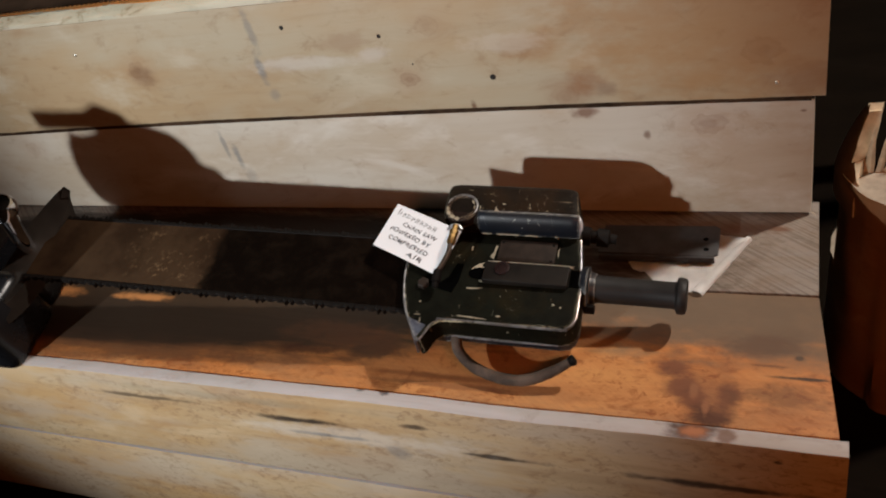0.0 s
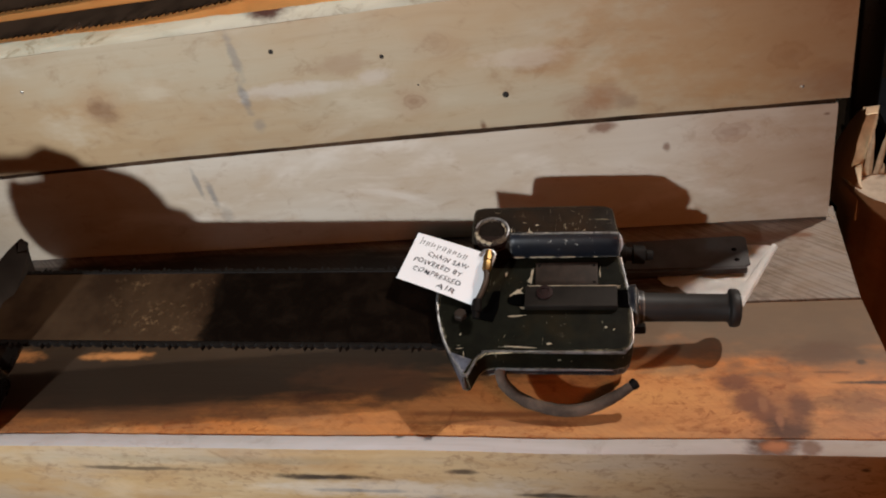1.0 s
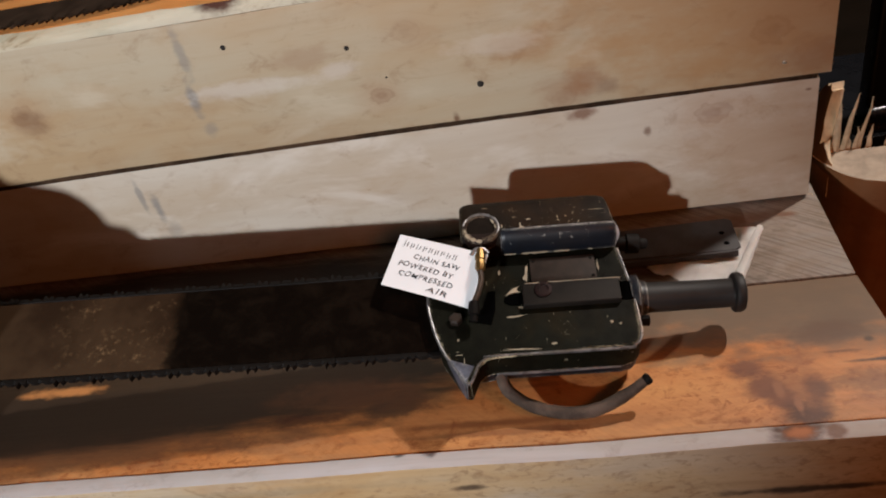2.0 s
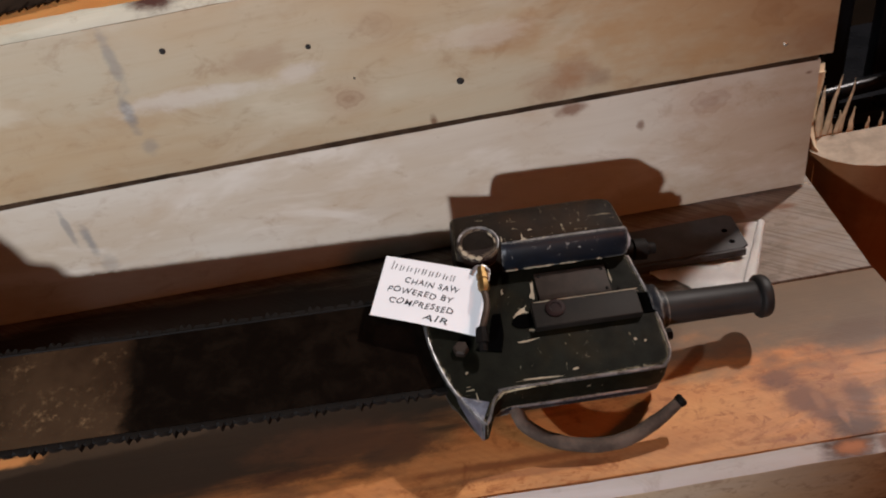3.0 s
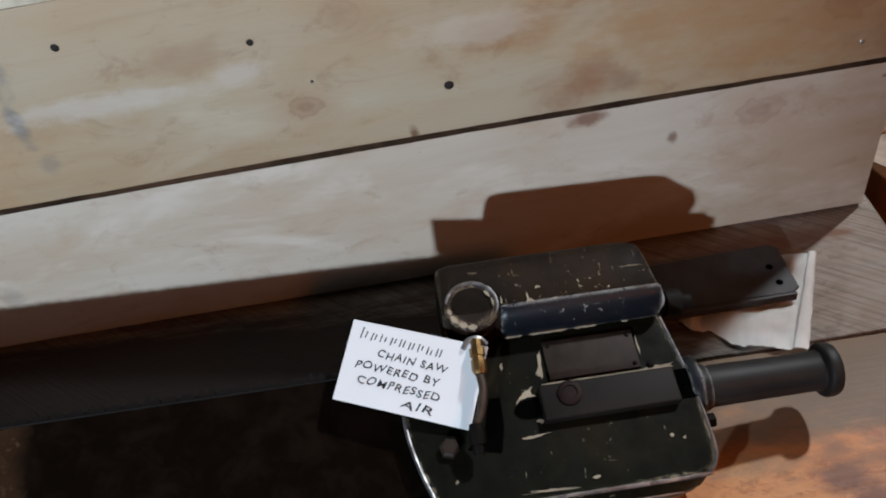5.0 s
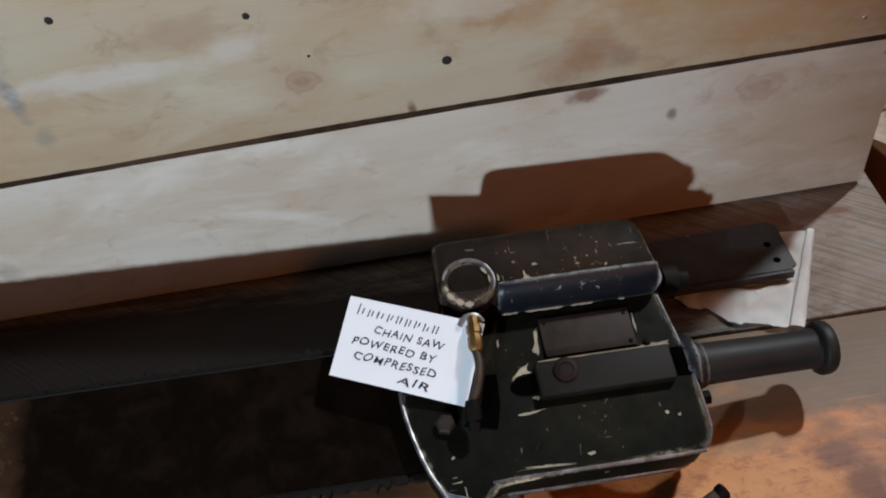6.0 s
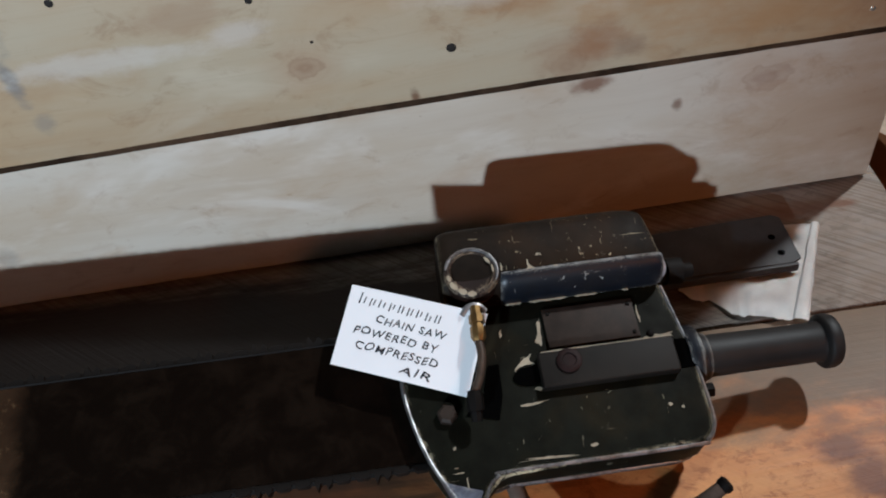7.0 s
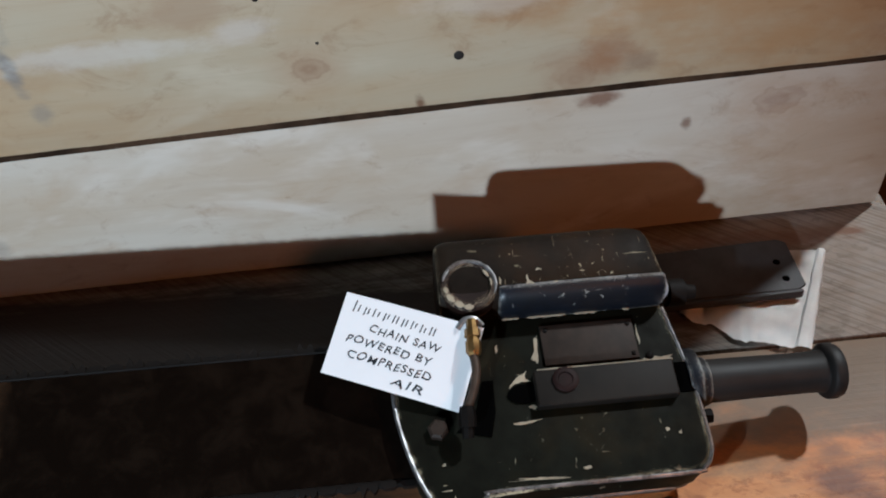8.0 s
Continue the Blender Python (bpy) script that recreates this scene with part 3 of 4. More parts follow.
def nail(x, z, r, hole, y=0.0):
    bm = lathe((x, y + 0.001, z), (0, -1, 0), ((-0.003, r * 0.8), (0.0012, r), (0.0016, r * 0.8), (0.0018, r * 0.3)), 12)
    ob = part("nail", bm, nail_dark if hole else nail_bright)
    return tagged(ob, "small dark nail set in the pale board" if hole else "small bright nail head in the pale board", "nail", "nails in the back boards")


for x, z, r in ((-0.675, 0.32, 0.0034), (-0.531, 0.296, 0.003), (-0.384, 0.226, 0.0042), (-0.493, 0.252, 0.0014)):
    nail(x, z, r, True)
for x, z, r in ((-1.066, 0.305, 0.0026), (-0.036, 0.198, 0.0024)):
    nail(x, z, r, False)
nail(-0.02, 0.03, 0.0022, False, 0.003)


curl = part("wood_curl", tube(arc([(0.005, 0.0, 0.005), (0.007, -0.002, 0.007), (0.0095, -0.003, 0.0055), (0.0105, -0.002, 0.002)], 5), 0.0004, 6), splinter_wood)
tagged(curl, "thin pale curl of torn wood at the board end", "splinter")


# ---------------------------------------------------------------- crosscut saw on the upper step
def crosscut_saw():
    saw = tagged(new("crosscut_saw"), "old brown crosscut saw blade lying on the upper step", "saw")
    bm = bmesh.new()
    pts, x = [], -1.75
    while x < -0.7:
        y = 0.027 + 0.02 * max(0, (x + 0.92) / 0.16) ** 2
        pts += [(x, y + 0.012), (x + 0.002, y - 0.005), (x + 0.008, y + 0.003), (x + 0.012, y - 0.005), (x + 0.016, y + 0.012)]
        x += 0.019 + 0.002 * noise.noise((x * 40, 0, 2))
    end = pts[-1]
    outline = pts + [(end[0] + 0.012, end[1] + 0.012), (end[0] - 0.02, 0.085), (-0.95, 0.088), (-1.3, 0.086), (-1.75, 0.085)]
    prism(outline, 0.3745, 0.3775, bm=bm)
    bmesh.ops.triangulate(bm, faces=[f for f in bm.faces if len(f.verts) > 4])
    part("blade", bm, saw_steel, saw)
    return saw


tagged(crosscut_saw(), group="old saw blades")
# copy added only to give a dark strip behind the first blade
other = copy_thing(bpy.data.objects["crosscut_saw"], pose(-0.02, 0.13, 0.001, 0, 0, 1.0))


# ---------------------------------------------------------------- the air-driven chain saw
SAW = pose(-0.33, -0.23, 0.084, 13, 4.6, 2.3)
chain_saw = tagged(new("chain_saw"), "worn black air-powered chain saw lying on the planks", "chain saw")
chain_saw.matrix_world = SAW

OUTLINE = [(-0.118, 0.06), (-0.128, 0.035), (-0.1305, 0.008), (-0.127, -0.02), (-0.1165, -0.055), (-0.1, -0.085), (-0.091, -0.098), (-0.086, -0.097), (-0.078, -0.078), (-0.07, -0.071), (-0.06, -0.0685),
           (0.07, -0.0685), (0.083, -0.066), (0.0895, -0.059), (0.0925, -0.045), (0.0905, 0.0), (0.082, 0.06), (0.076, 0.07), (-0.1, 0.07)]
part("gear_case", prism(OUTLINE, -0.036, 0.0, 0.003, 3), case_paint, chain_saw)
rim = [(x * 0.992, y * 0.992, -0.001) for x, y in OUTLINE[1:17]]
part("worn_rim", tube(arc(rim, 5), 0.0016, 8), rim_metal, chain_saw, "bright worn edge of the gear case")
low = [(x * 0.985, y * 0.985 if y > -0.07 or x > -0.06 else -0.07, -0.052) for x, y in OUTLINE if y < 0.03]
part("lower_case", prism([(-0.115, 0.065)] + [(x, y) for x, y, _ in low] + [(0.07, 0.065)], -0.05, -0.037, 0.002), blue_black, chain_saw, "blue-black lower case edge")
part("lower_rim", tube([(-0.06, -0.0685, -0.037), (0.0, -0.069, -0.037), (0.07, -0.0675, -0.037)], 0.0018, 8), rim_metal, chain_saw)
spike = bmesh.new()
tri = [(-0.112, -0.066), (-0.0905, -0.101), (-0.079, -0.078)]
top = [spike.verts.new((x, y, 0.001)) for x, y in tri]
bot = [spike.verts.new(q) for q in ((-0.108, -0.066, -0.034), (-0.0915, -0.106, -0.026), (-0.083, -0.075, -0.034))]
spike.faces.new(top), spike.faces.new(bot[::-1])
for i in range(3):
    spike.faces.new((top[i], bot[i], bot[(i + 1) % 3], top[(i + 1) % 3]))
bmesh.ops.bevel(spike, geom=list(spike.edges), offset=0.0022, segments=2, affect="EDGES")
part("bumper_spike", spike, prong_metal, chain_saw, "blue-grey pointed cast bumper spike")

# motor housing with its rounded back and the ridge in front
prof = [(0.0615, -0.002), (0.0612, 0.012), (0.0632, 0.0215), (0.0672, 0.0275), (0.0725, 0.0302), (0.09, 0.0312), (0.107, 0.031), (0.1145, 0.0288), (0.1195, 0.0235), (0.1222, 0.015), (0.1228, 0.004), (0.1228, -0.04), (0.0615, -0.04)]
hb = bmesh.new()
rings = []
for a, s in ((-0.0905, 0.82), (-0.0895, 0.9), (-0.086, 0.965), (-0.079, 1.0), (-0.03, 1.006), (0.02, 1.006), (0.058, 1.0), (0.068, 0.972), (0.0745, 0.91), (0.0765, 0.83)):
    rings.append([hb.verts.new((a + 0.004 * (0.09 - b) / 0.03 * (a > 0.05), 0.0905 + (b - 0.0905) * s, w * (0.45 + 0.55 * s if w > 0 else 1))) for b, w in prof])
for r0, r1 in zip(rings, rings[1:]):
    for j in range(len(prof)):
        hb.faces.new((r0[j], r0[(j + 1) % len(prof)], r1[(j + 1) % len(prof)], r1[j]))
hb.faces.new(rings[0][::-1]), hb.faces.new(rings[-1])
part("motor_housing", hb, housing_paint, chain_saw, "chipped brown-black motor housing")

# the rounded front of the housing is a strip of its own, tinted for the blue light it catches
front = [(0.0735, 0.0312), (0.069, 0.0302), (0.0645, 0.0268), (0.0612, 0.0205), (0.0597, 0.0125), (0.0597, 0.0045), (0.0606, 0.0008), (0.064, 0.0008), (0.066, 0.02), (0.0735, 0.0285)]
rb = bmesh.new()
rings = []
for a, s in ((-0.046, 0.86), (-0.0445, 0.97), (-0.04, 1.0), (0.0, 1.015), (0.04, 1.01), (0.07, 1.0), (0.0785, 0.97), (0.0805, 0.86)):
    rings.append([rb.verts.new((a, 0.068 + (b - 0.068) * s, 0.014 + (w - 0.014) * s + 0.0004 * noise.noise((a * 60, b * 90, 4)))) for b, w in front])
for r0, r1 in zip(rings, rings[1:]):
    for j in range(len(front)):
        rb.faces.new((r0[j], r0[(j + 1) % len(front)], r1[(j + 1) % len(front)], r1[j]))
rb.faces.new(rings[0][::-1]), rb.faces.new(rings[-1])
part("ridge", rb, blue_black, chain_saw, "rounded ridge tinted blue-black for the light it catches")
for a0, a1, r in ((-0.043, -0.03, 0.0009), (-0.024, 0.006, 0.0012), (0.012, 0.03, 0.001), (0.05, 0.055, 0.0009)):
    line = [(a0 + (a1 - a0) * i / 6, 0.0592 + 0.0006 * noise.noise((a0 * 90 + i, 0, 2)), 0.0032 + 0.0008 * noise.noise((i * 0.9, a0 * 70, 5))) for i in range(7)]
    part("worn_rim", tube(line, [r * 0.4, r, r * 0.7, r * 1.1, r * 0.6, r, r * 0.3], 6), chip_tan, chain_saw, "flaking pale edge")
part("worn_corner", tube(arc([(0.0775, 0.079, 0.0245), (0.0805, 0.072, 0.021), (0.0815, 0.0655, 0.0155), (0.0805, 0.062, 0.008)], 4), [0.0006, 0.001, 0.0016, 0.0022, 0.0026, 0.0026, 0.003, 0.003, 0.0028, 0.0024, 0.0018, 0.0012, 0.0006], 8), bare_bright, chain_saw, "bright bare worn corner")

# round inlet with a bright broken ring
cap = part("inlet_cap", lathe((-0.067, 0.0765, 0.018), (0, 0, 1), ((0, 0.0212), (0.0125, 0.0212), (0.0142, 0.0198), (0.0142, 0.0165), (0.0118, 0.0152), (0.0112, 0.008), (0.0116, 0.0)), 32), cap_paint, chain_saw, "reddish-black inlet cap")
ring_pts = [(-0.067 + 0.0196 * math.cos(t), 0.0765 + 0.0196 * math.sin(t), 0.0318) for t in [math.radians(-28 + 196 * i / 40) for i in range(41)]]
part("ring", tube(ring_pts, [0.0006 + 0.0013 * min(1, i / 5, (40 - i) / 4) * (0.75 + 0.5 * noise.noise((i * 0.4, 0, 1))) for i in range(41)], 8), rim_metal, cap, "bright broken metal ring")
for t0, t1, r0, wide in ((183, 200, 0.0178, 0.0028), (203, 228, 0.0182, 0.0042), (230, 252, 0.0182, 0.0048), (253, 274, 0.0188, 0.0044), (20, 44, 0.0158, 0.0022), (-8, 14, 0.0165, 0.0016)):
    fleck = []
    for i in range(9):
        t, k = math.radians(t0 + (t1 - t0) * i / 8), 0.35 + 0.65 * math.sin(math.pi * i / 8)
        fleck.append((t, r0 + wide * 0.5 * k * (1 + 0.6 * noise.noise((i * 1.1, t0, 3))), r0 - wide * 0.5 * k * (1 + 0.6 * noise.noise((i * 1.1, t0, 8)))))
    edge_line = [(-0.067 + r * math.cos(t), 0.0765 + r * math.sin(t)) for t, r, _ in fleck] + [(-0.067 + r * math.cos(t), 0.0765 + r * math.sin(t)) for t, _, r in fleck[::-1]]
    part("bare_patch", prism(edge_line, 0.0316, 0.0327), chip_tan, cap, "pale patch of bare metal")
part("collar", tube(arc([(-0.079, 0.044, 0.026), (-0.074, 0.049, 0.029), (-0.066, 0.0495, 0.029), (-0.061, 0.045, 0.026)], 5), 0.0022, 8), rim_metal, chain_saw)
part("brass_fitting", lathe((-0.0685, 0.048, 0.03), (-0.05, -1, -0.08), ((0, 0.0042), (0.007, 0.0042), (0.0071, 0.0058), (0.013, 0.0058), (0.0131, 0.0046), (0.016, 0.0046), (0.0161, 0.0056), (0.024, 0.0056), (0.027, 0.004)), 8), brass, chain_saw, "tarnished brass hose fitting")
part("oil_hose", tube(arc([(-0.0702, 0.024, 0.028), (-0.0695, 0.01, 0.027), (-0.073, -0.004, 0.025), (-0.078, -0.014, 0.021)], 5), 0.0032, 10), rust_brown, chain_saw, "short brown oil hose")
part("elbow", lathe((-0.0785, -0.013, 0.021), (-0.05, -1, -0.35), ((0, 0.005), (0.006, 0.0062), (0.014, 0.0062), (0.0145, 0.0045), (0.022, 0.004)), 8), steel_dark, chain_saw)
part("bolt", lathe((-0.0995, -0.022, -0.001), (0, 0, 1), ((0, 0.0075), (0.006, 0.0075), (0.0075, 0.0055)), 6), plate_metal, chain_saw)
# a thin black plate on the case paints the shade beside the hose
part("hose_shade", prism([(-0.086, -0.024), (-0.062, -0.03), (-0.057, -0.012), (-0.056, 0.012), (-0.064, 0.012), (-0.07, -0.008)], 0.0, 0.0012), black_hole, chain_saw, "flat black patch standing in for shade by the hose")

# nameplate, throttle latch, slots
plate = part("nameplate", box(-0.016, 0.055, 0.019, 0.0515, -0.001, 0.0028, 0.001), plate_metal, chain_saw, "blank tarnished brown nameplate")
for x, y in ((-0.012, 0.047), (0.051, 0.047), (0.051, 0.023)):
    part("rivet", lathe((x, y, 0.0028), (0, 0, 1), ((0, 0.0018), (0.0008, 0.0016), (0.0012, 0.0008)), 8), steel_dark, plate)
chips = [[(-0.026, 0.02), (-0.0185, 0.02), (-0.0175, 0.051), (-0.021, 0.046), (-0.022, 0.033), (-0.027, 0.024)], [(0.052, 0.0165), (0.085, 0.0155), (0.084, 0.0205), (0.071, 0.019), (0.058, 0.022)],
         [(-0.049, 0.001), (-0.044, 0.0085), (-0.036, 0.0165), (-0.027, 0.019), (-0.0265, 0.009), (-0.036, 0.0085), (-0.044, 0.006)], [(-0.033, -0.0085), (-0.0265, -0.0082), (-0.0262, -0.0135), (-0.033, -0.012)], [(-0.05, -0.0215), (-0.02, -0.0195), (-0.03, -0.0225), (-0.045, -0.024)],
         [(-0.052, 0.03), (-0.049, 0.034), (-0.0485, 0.042), (-0.052, 0.04)], [(0.06, -0.035), (0.064, -0.033), (0.066, -0.037), (0.062, -0.039)], [(0.07, -0.038), (0.074, -0.036), (0.073, -0.041), (0.069, -0.041)],
         [(-0.065, -0.0625), (0.0, -0.0655), (0.004, -0.063), (-0.03, -0.061), (-0.06, -0.0605)], [(-0.093, -0.064), (-0.092, -0.082), (-0.0908, -0.082), (-0.0915, -0.064)], [(-0.107, -0.065), (-0.09, -0.0635), (-0.092, -0.0655)],
         [(0.055, 0.042), (0.058, 0.049), (0.0595, 0.03), (0.058, 0.025)], [(-0.006, -0.058), (0.003, -0.055), (0.008, -0.058), (0.0, -0.0605)], [(-0.1, -0.046), (-0.097, -0.044), (-0.095, -0.048), (-0.099, -0.049)]]


def jagged(points, seed, shrink=0.66):
    """A torn outline: narrower, with small teeth along its sides."""
    mid = sum((Vector(p) for p in points), Vector((0, 0))) / len(points)
    out = []
    for i, p in enumerate(points):
        a, b = Vector(p), Vector(points[(i + 1) % len(points)])
        n = max(2, int((b - a).length / 0.0022))
        for j in range(n):
            q = a.lerp(b, j / n)
            out.append(q + (mid - q) * (shrink + 0.5 * noise.noise((q.x * 420, q.y * 420, seed))))
    return [(q.x, q.y) for q in out]


for i, c in enumerate(chips):
    part("paint_chip", prism(jagged(c, 1.0, 0.34 if i < 5 else 0.5), 0.0, 0.0005), chip_tan, chain_saw, "pale chipped patch")
for c in ([(-0.03, 0.068), (-0.026, 0.076), (-0.024, 0.09), (-0.021, 0.078), (-0.012, 0.071), (-0.022, 0.07)], [(-0.045, 0.07), (-0.041, 0.072), (-0.042, 0.08), (-0.044, 0.088), (-0.046, 0.08)], [(-0.005, 0.07), (0.002, 0.073), (0.0, 0.0755), (-0.006, 0.074)],
          [(-0.018, 0.083), (-0.012, 0.085), (-0.008, 0.082), (-0.011, 0.088), (-0.02, 0.086)]):
    part("paint_chip", prism(jagged(c, 2.0), 0.0309, 0.0315), chip_tan, chain_saw, "pale chipped patch")
latch = part("throttle_latch", box(-0.0268, 0.0762, -0.0138, 0.0138, 0.0, 0.0085, 0.0014, 3), latch_steel, chain_saw, "dark steel throttle latch bar")
part("latch_bolt", lathe((-0.0045, 0.0045, 0.0084), (0, 0, 1), ((0, 0.0095), (0.0016, 0.0095), (0.0024, 0.0082), (0.0024, 0.0055), (0.0014, 0.005), (0.0014, 0.0))), bolt_brown, latch, "dark rusted round bolt head")
part("worn_rim", tube([(-0.024 + 0.1 * i / 12, 0.0139, 0.0086 + 0.0003 * noise.noise((i, 0, 3))) for i in range(13)], [0.0004 + 0.0007 * abs(noise.noise((i * 1.3, 2, 0))) for i in range(13)], 6), chip_tan, latch, "rubbed pale edge")
part("slot", prism([(-0.0345 + 0.0125 * math.cos(t), -0.0005 + 0.0072 * math.sin(t)) for t in [2 * math.pi * i / 20 for i in range(20)]], 0.0, 0.0014), black_hole, chain_saw)
part("slot", box(0.077, 0.092, -0.01, 0.0135, -0.012, 0.0012, 0.001), black_hole, chain_saw)
for x, y in ((0.063, 0.0205), (0.074, -0.009)):
    part("screw", lathe((x, y, -0.001), (0, 0, 1), ((0, 0.003), (0.0025, 0.003), (0.0032, 0.002)), 8), steel_dark, chain_saw)

# grip at the rear
part("grip_flange", lathe((0.088, 0.004, -0.02), (1, 0, -0.01), ((0, 0.024), (0.004, 0.026), (0.009, 0.026), (0.011, 0.02), (0.018, 0.018)), 24), blue_black, chain_saw)
grip = part("grip", lathe((0.104, 0.004, -0.02), (1, 0, -0.015), ((0, 0.0172), (0.003, 0.0165), (0.05, 0.0158), (0.0905, 0.0156), (0.093, 0.0165), (0.0945, 0.0205), (0.096, 0.0215), (0.1015, 0.0215), (0.1045, 0.0202), (0.106, 0.0165), (0.1055, 0.0125), (0.104, 0.0)), 32), grip_rubber, chain_saw, "dark worn rubber grip with a flanged end")
part("grip_bolt", lathe((0.094, -0.021, -0.026), (1, 0, 0), ((0, 0.006), (0.012, 0.006), (0.013, 0.004)), 6), steel_dark, chain_saw)
part("hose_coupling", lathe((0.074, 0.084, -0.023), (1, 0, -0.1), ((0, 0.012), (0.014, 0.012), (0.0145, 0.0085), (0.022, 0.0085), (0.0225, 0.0115), (0.036, 0.0115), (0.038, 0.0065), (0.046, 0.006)), 16), steel_dark, chain_saw)
hook = arc([(-0.056, -0.068, -0.042), (-0.049, -0.085, -0.046), (-0.025, -0.103, -0.048), (0.01, -0.113, -0.048), (0.04, -0.113, -0.044), (0.07, -0.104, -0.033), (0.09, -0.095, -0.022)], 6)
part("guard_hook", tube(hook, [0.0068 + 0.0007 * noise.noise((i * 0.45, 3, 1)) for i in range(30)] + [0.0062, 0.006, 0.0058, 0.0056, 0.0055, 0.0053, 0.005], 12), hook_rust, chain_saw, "curved brown iron guard")
part("hook_tip", lathe((0.088, -0.096, -0.0235), (0.8, 0.4, 0.45), ((0, 0.0045), (0.003, 0.0062), (0.007, 0.0062), (0.0085, 0.004)), 10), steel_dark, chain_saw)

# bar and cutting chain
bar = part("guide_bar", prism([(-0.71, -0.049), (-0.12, -0.049), (-0.12, 0.0525), (-0.71, 0.0525)], -0.02, -0.014, 0.001), bar_material, chain_saw, "long near-black guide bar, brown and flecked towards its far end")
chain = part("cutting_chain", tube([(-0.71, -0.0512, -0.017), (-0.1, -0.0512, -0.017)], 0.0034, 6), steel_dark, chain_saw, "dark oily saw chain")
part("chain_return", tube([(-0.71, 0.0545, -0.017), (-0.1, 0.0545, -0.017)], 0.0034, 6), steel_dark, chain)
cutter = prism([(0, 0), (0.0125, 0), (0.0125, -0.0045), (0.0095, -0.0075), (0.007, -0.0035), (0.0045, -0.0035), (0.002, -0.009), (0, -0.004)], -0.0035, 0.0035)
strap = prism([(0, 0), (0.011, 0), (0.012, -0.003), (0.0095, -0.0048), (0.0025, -0.0048), (0, -0.003)], -0.0035, 0.0035)
link_meshes = [mesh_of("chain_link", cutter, steel_dark), mesh_of("chain_link", strap, steel_dark)]
for side in (-1, 1):
    for i in range(42):
        ob = new("chain_link", link_meshes[0 if i % 3 == 0 else 1])
        ob.parent = chain
        b = -0.0502 if side < 0 else 0.0537
        ob.matrix_local = Matrix.Translation((-0.715 + 0.0143 * i + 0.001 * noise.noise((i, side, 0)), b, -0.017)) @ (pose(0, 0, 0) if side < 0 else Matrix.Diagonal((1, -1, 1, 1)))

# helper's end: guard, gear head, chromed knob and side grip
guard = bmesh.new()
gp = arc([(-0.700, 0.088, 0.01), (-0.700, 0.07, 0.0), (-0.704, 0.03, -0.012), (-0.71, -0.02, -0.02), (-0.717, -0.075, -0.022), (-0.735, -0.125, -0.018)], 6)
gr = []
for i, p in enumerate(gp):
    t = i / (len(gp) - 1)
    h = 0.003 + 0.034 * min(1, t * 5) * (1 - 0.3 * t)
    k = 0.12 + 0.88 * min(1, t * 2.6)
    gr.append([guard.verts.new(p + Vector(o)) for o in ((0.006, 0, 0), (0.006, -0.01, -h), (-0.044 * k, -0.014, -h * 0.7), (-0.044 * k, 0, 0.006), (-0.02 * k, 0.002, 0.007))])
for r0, r1 in zip(gr, gr[1:]):
    for j in range(5):
        guard.faces.new((r0[j], r0[(j + 1) % 5], r1[(j + 1) % 5], r1[j]))
guard.faces.new(gr[0][::-1]), guard.faces.new(gr[-1])
part("end_guard", guard, guard_steel, chain_saw, "curved dark end guard")
head = bmesh.new()
outline = ((-0.943, 0.179), (-0.925, 0.173), (-0.895, 0.178), (-0.862, 0.2), (-0.8366, 0.205), (-0.789, 0.1966), (-0.754, 0.184), (-0.735, 0.167), (-0.728, 0.14), (-0.716, 0.125), (-0.69, 0.117), (-0.68, 0.0), (-0.735, 0.0), (-0.745, 0.045), (-0.763, 0.059), (-0.778, 0.056),
           (-0.785, 0.0), (-0.8, 0.0), (-0.805, 0.062), (-0.832, 0.0625), (-0.842, 0.045), (-0.854, 0.0), (-0.9, 0.0), (-0.913, 0.0395), (-0.938, 0.05), (-0.954, 0.066), (-0.961, 0.1025), (-0.956, 0.15))
rims = [[head.verts.new((a, b, w)) for a, w in outline] for b in (-0.165, -0.115)]
head.faces.new(rims[0]), head.faces.new(rims[1][::-1])
for i in range(len(outline)):
    head.faces.new((rims[0][i - 1], rims[1][i - 1], rims[1][i], rims[0][i]))
bmesh.ops.recalc_face_normals(head, faces=head.faces)
bmesh.ops.bevel(head, geom=[e for e in head.edges if abs(e.verts[0].co.y - e.verts[1].co.y) < 0.01], offset=0.004, segments=2, affect="EDGES", profile=0.5)
part("end_head", head, black_iron, chain_saw, "black rounded gear head")
part("end_housing", box(-0.86, -0.722, -0.16, -0.045, -0.12, -0.006, 0.025, 4), black_iron, chain_saw)
part("end_housing", box(-0.86, -0.735, -0.046, 0.06, -0.12, -0.068, 0.015, 3), black_iron, chain_saw)
part("chrome_knob", lathe((-0.7375, -0.006, -0.03), (0.25, 0.02, 1), ((0, 0.012), (0.1015, 0.013), (0.1035, 0.02), (0.1165, 0.021), (0.1245, 0.016), (0.1275, 0.006)), 20), chrome, chain_saw, "shiny chromed knob")
part("side_grip", tube([(-0.835, -0.14, 0.14), (-0.84, -0.14, 0.185), (-0.85, -0.14, 0.208), (-0.875, -0.14, 0.22), (-0.905, -0.14, 0.215), (-1.0, -0.14, 0.213)], [0.028, 0.026, 0.026, 0.024, 0.015, 0.0155], 16), grip_rubber, chain_saw)
part("end_foot", box(-0.86, -0.8, -0.12, -0.05, -0.15, -0.118, 0.008), steel_dark, chain_saw)


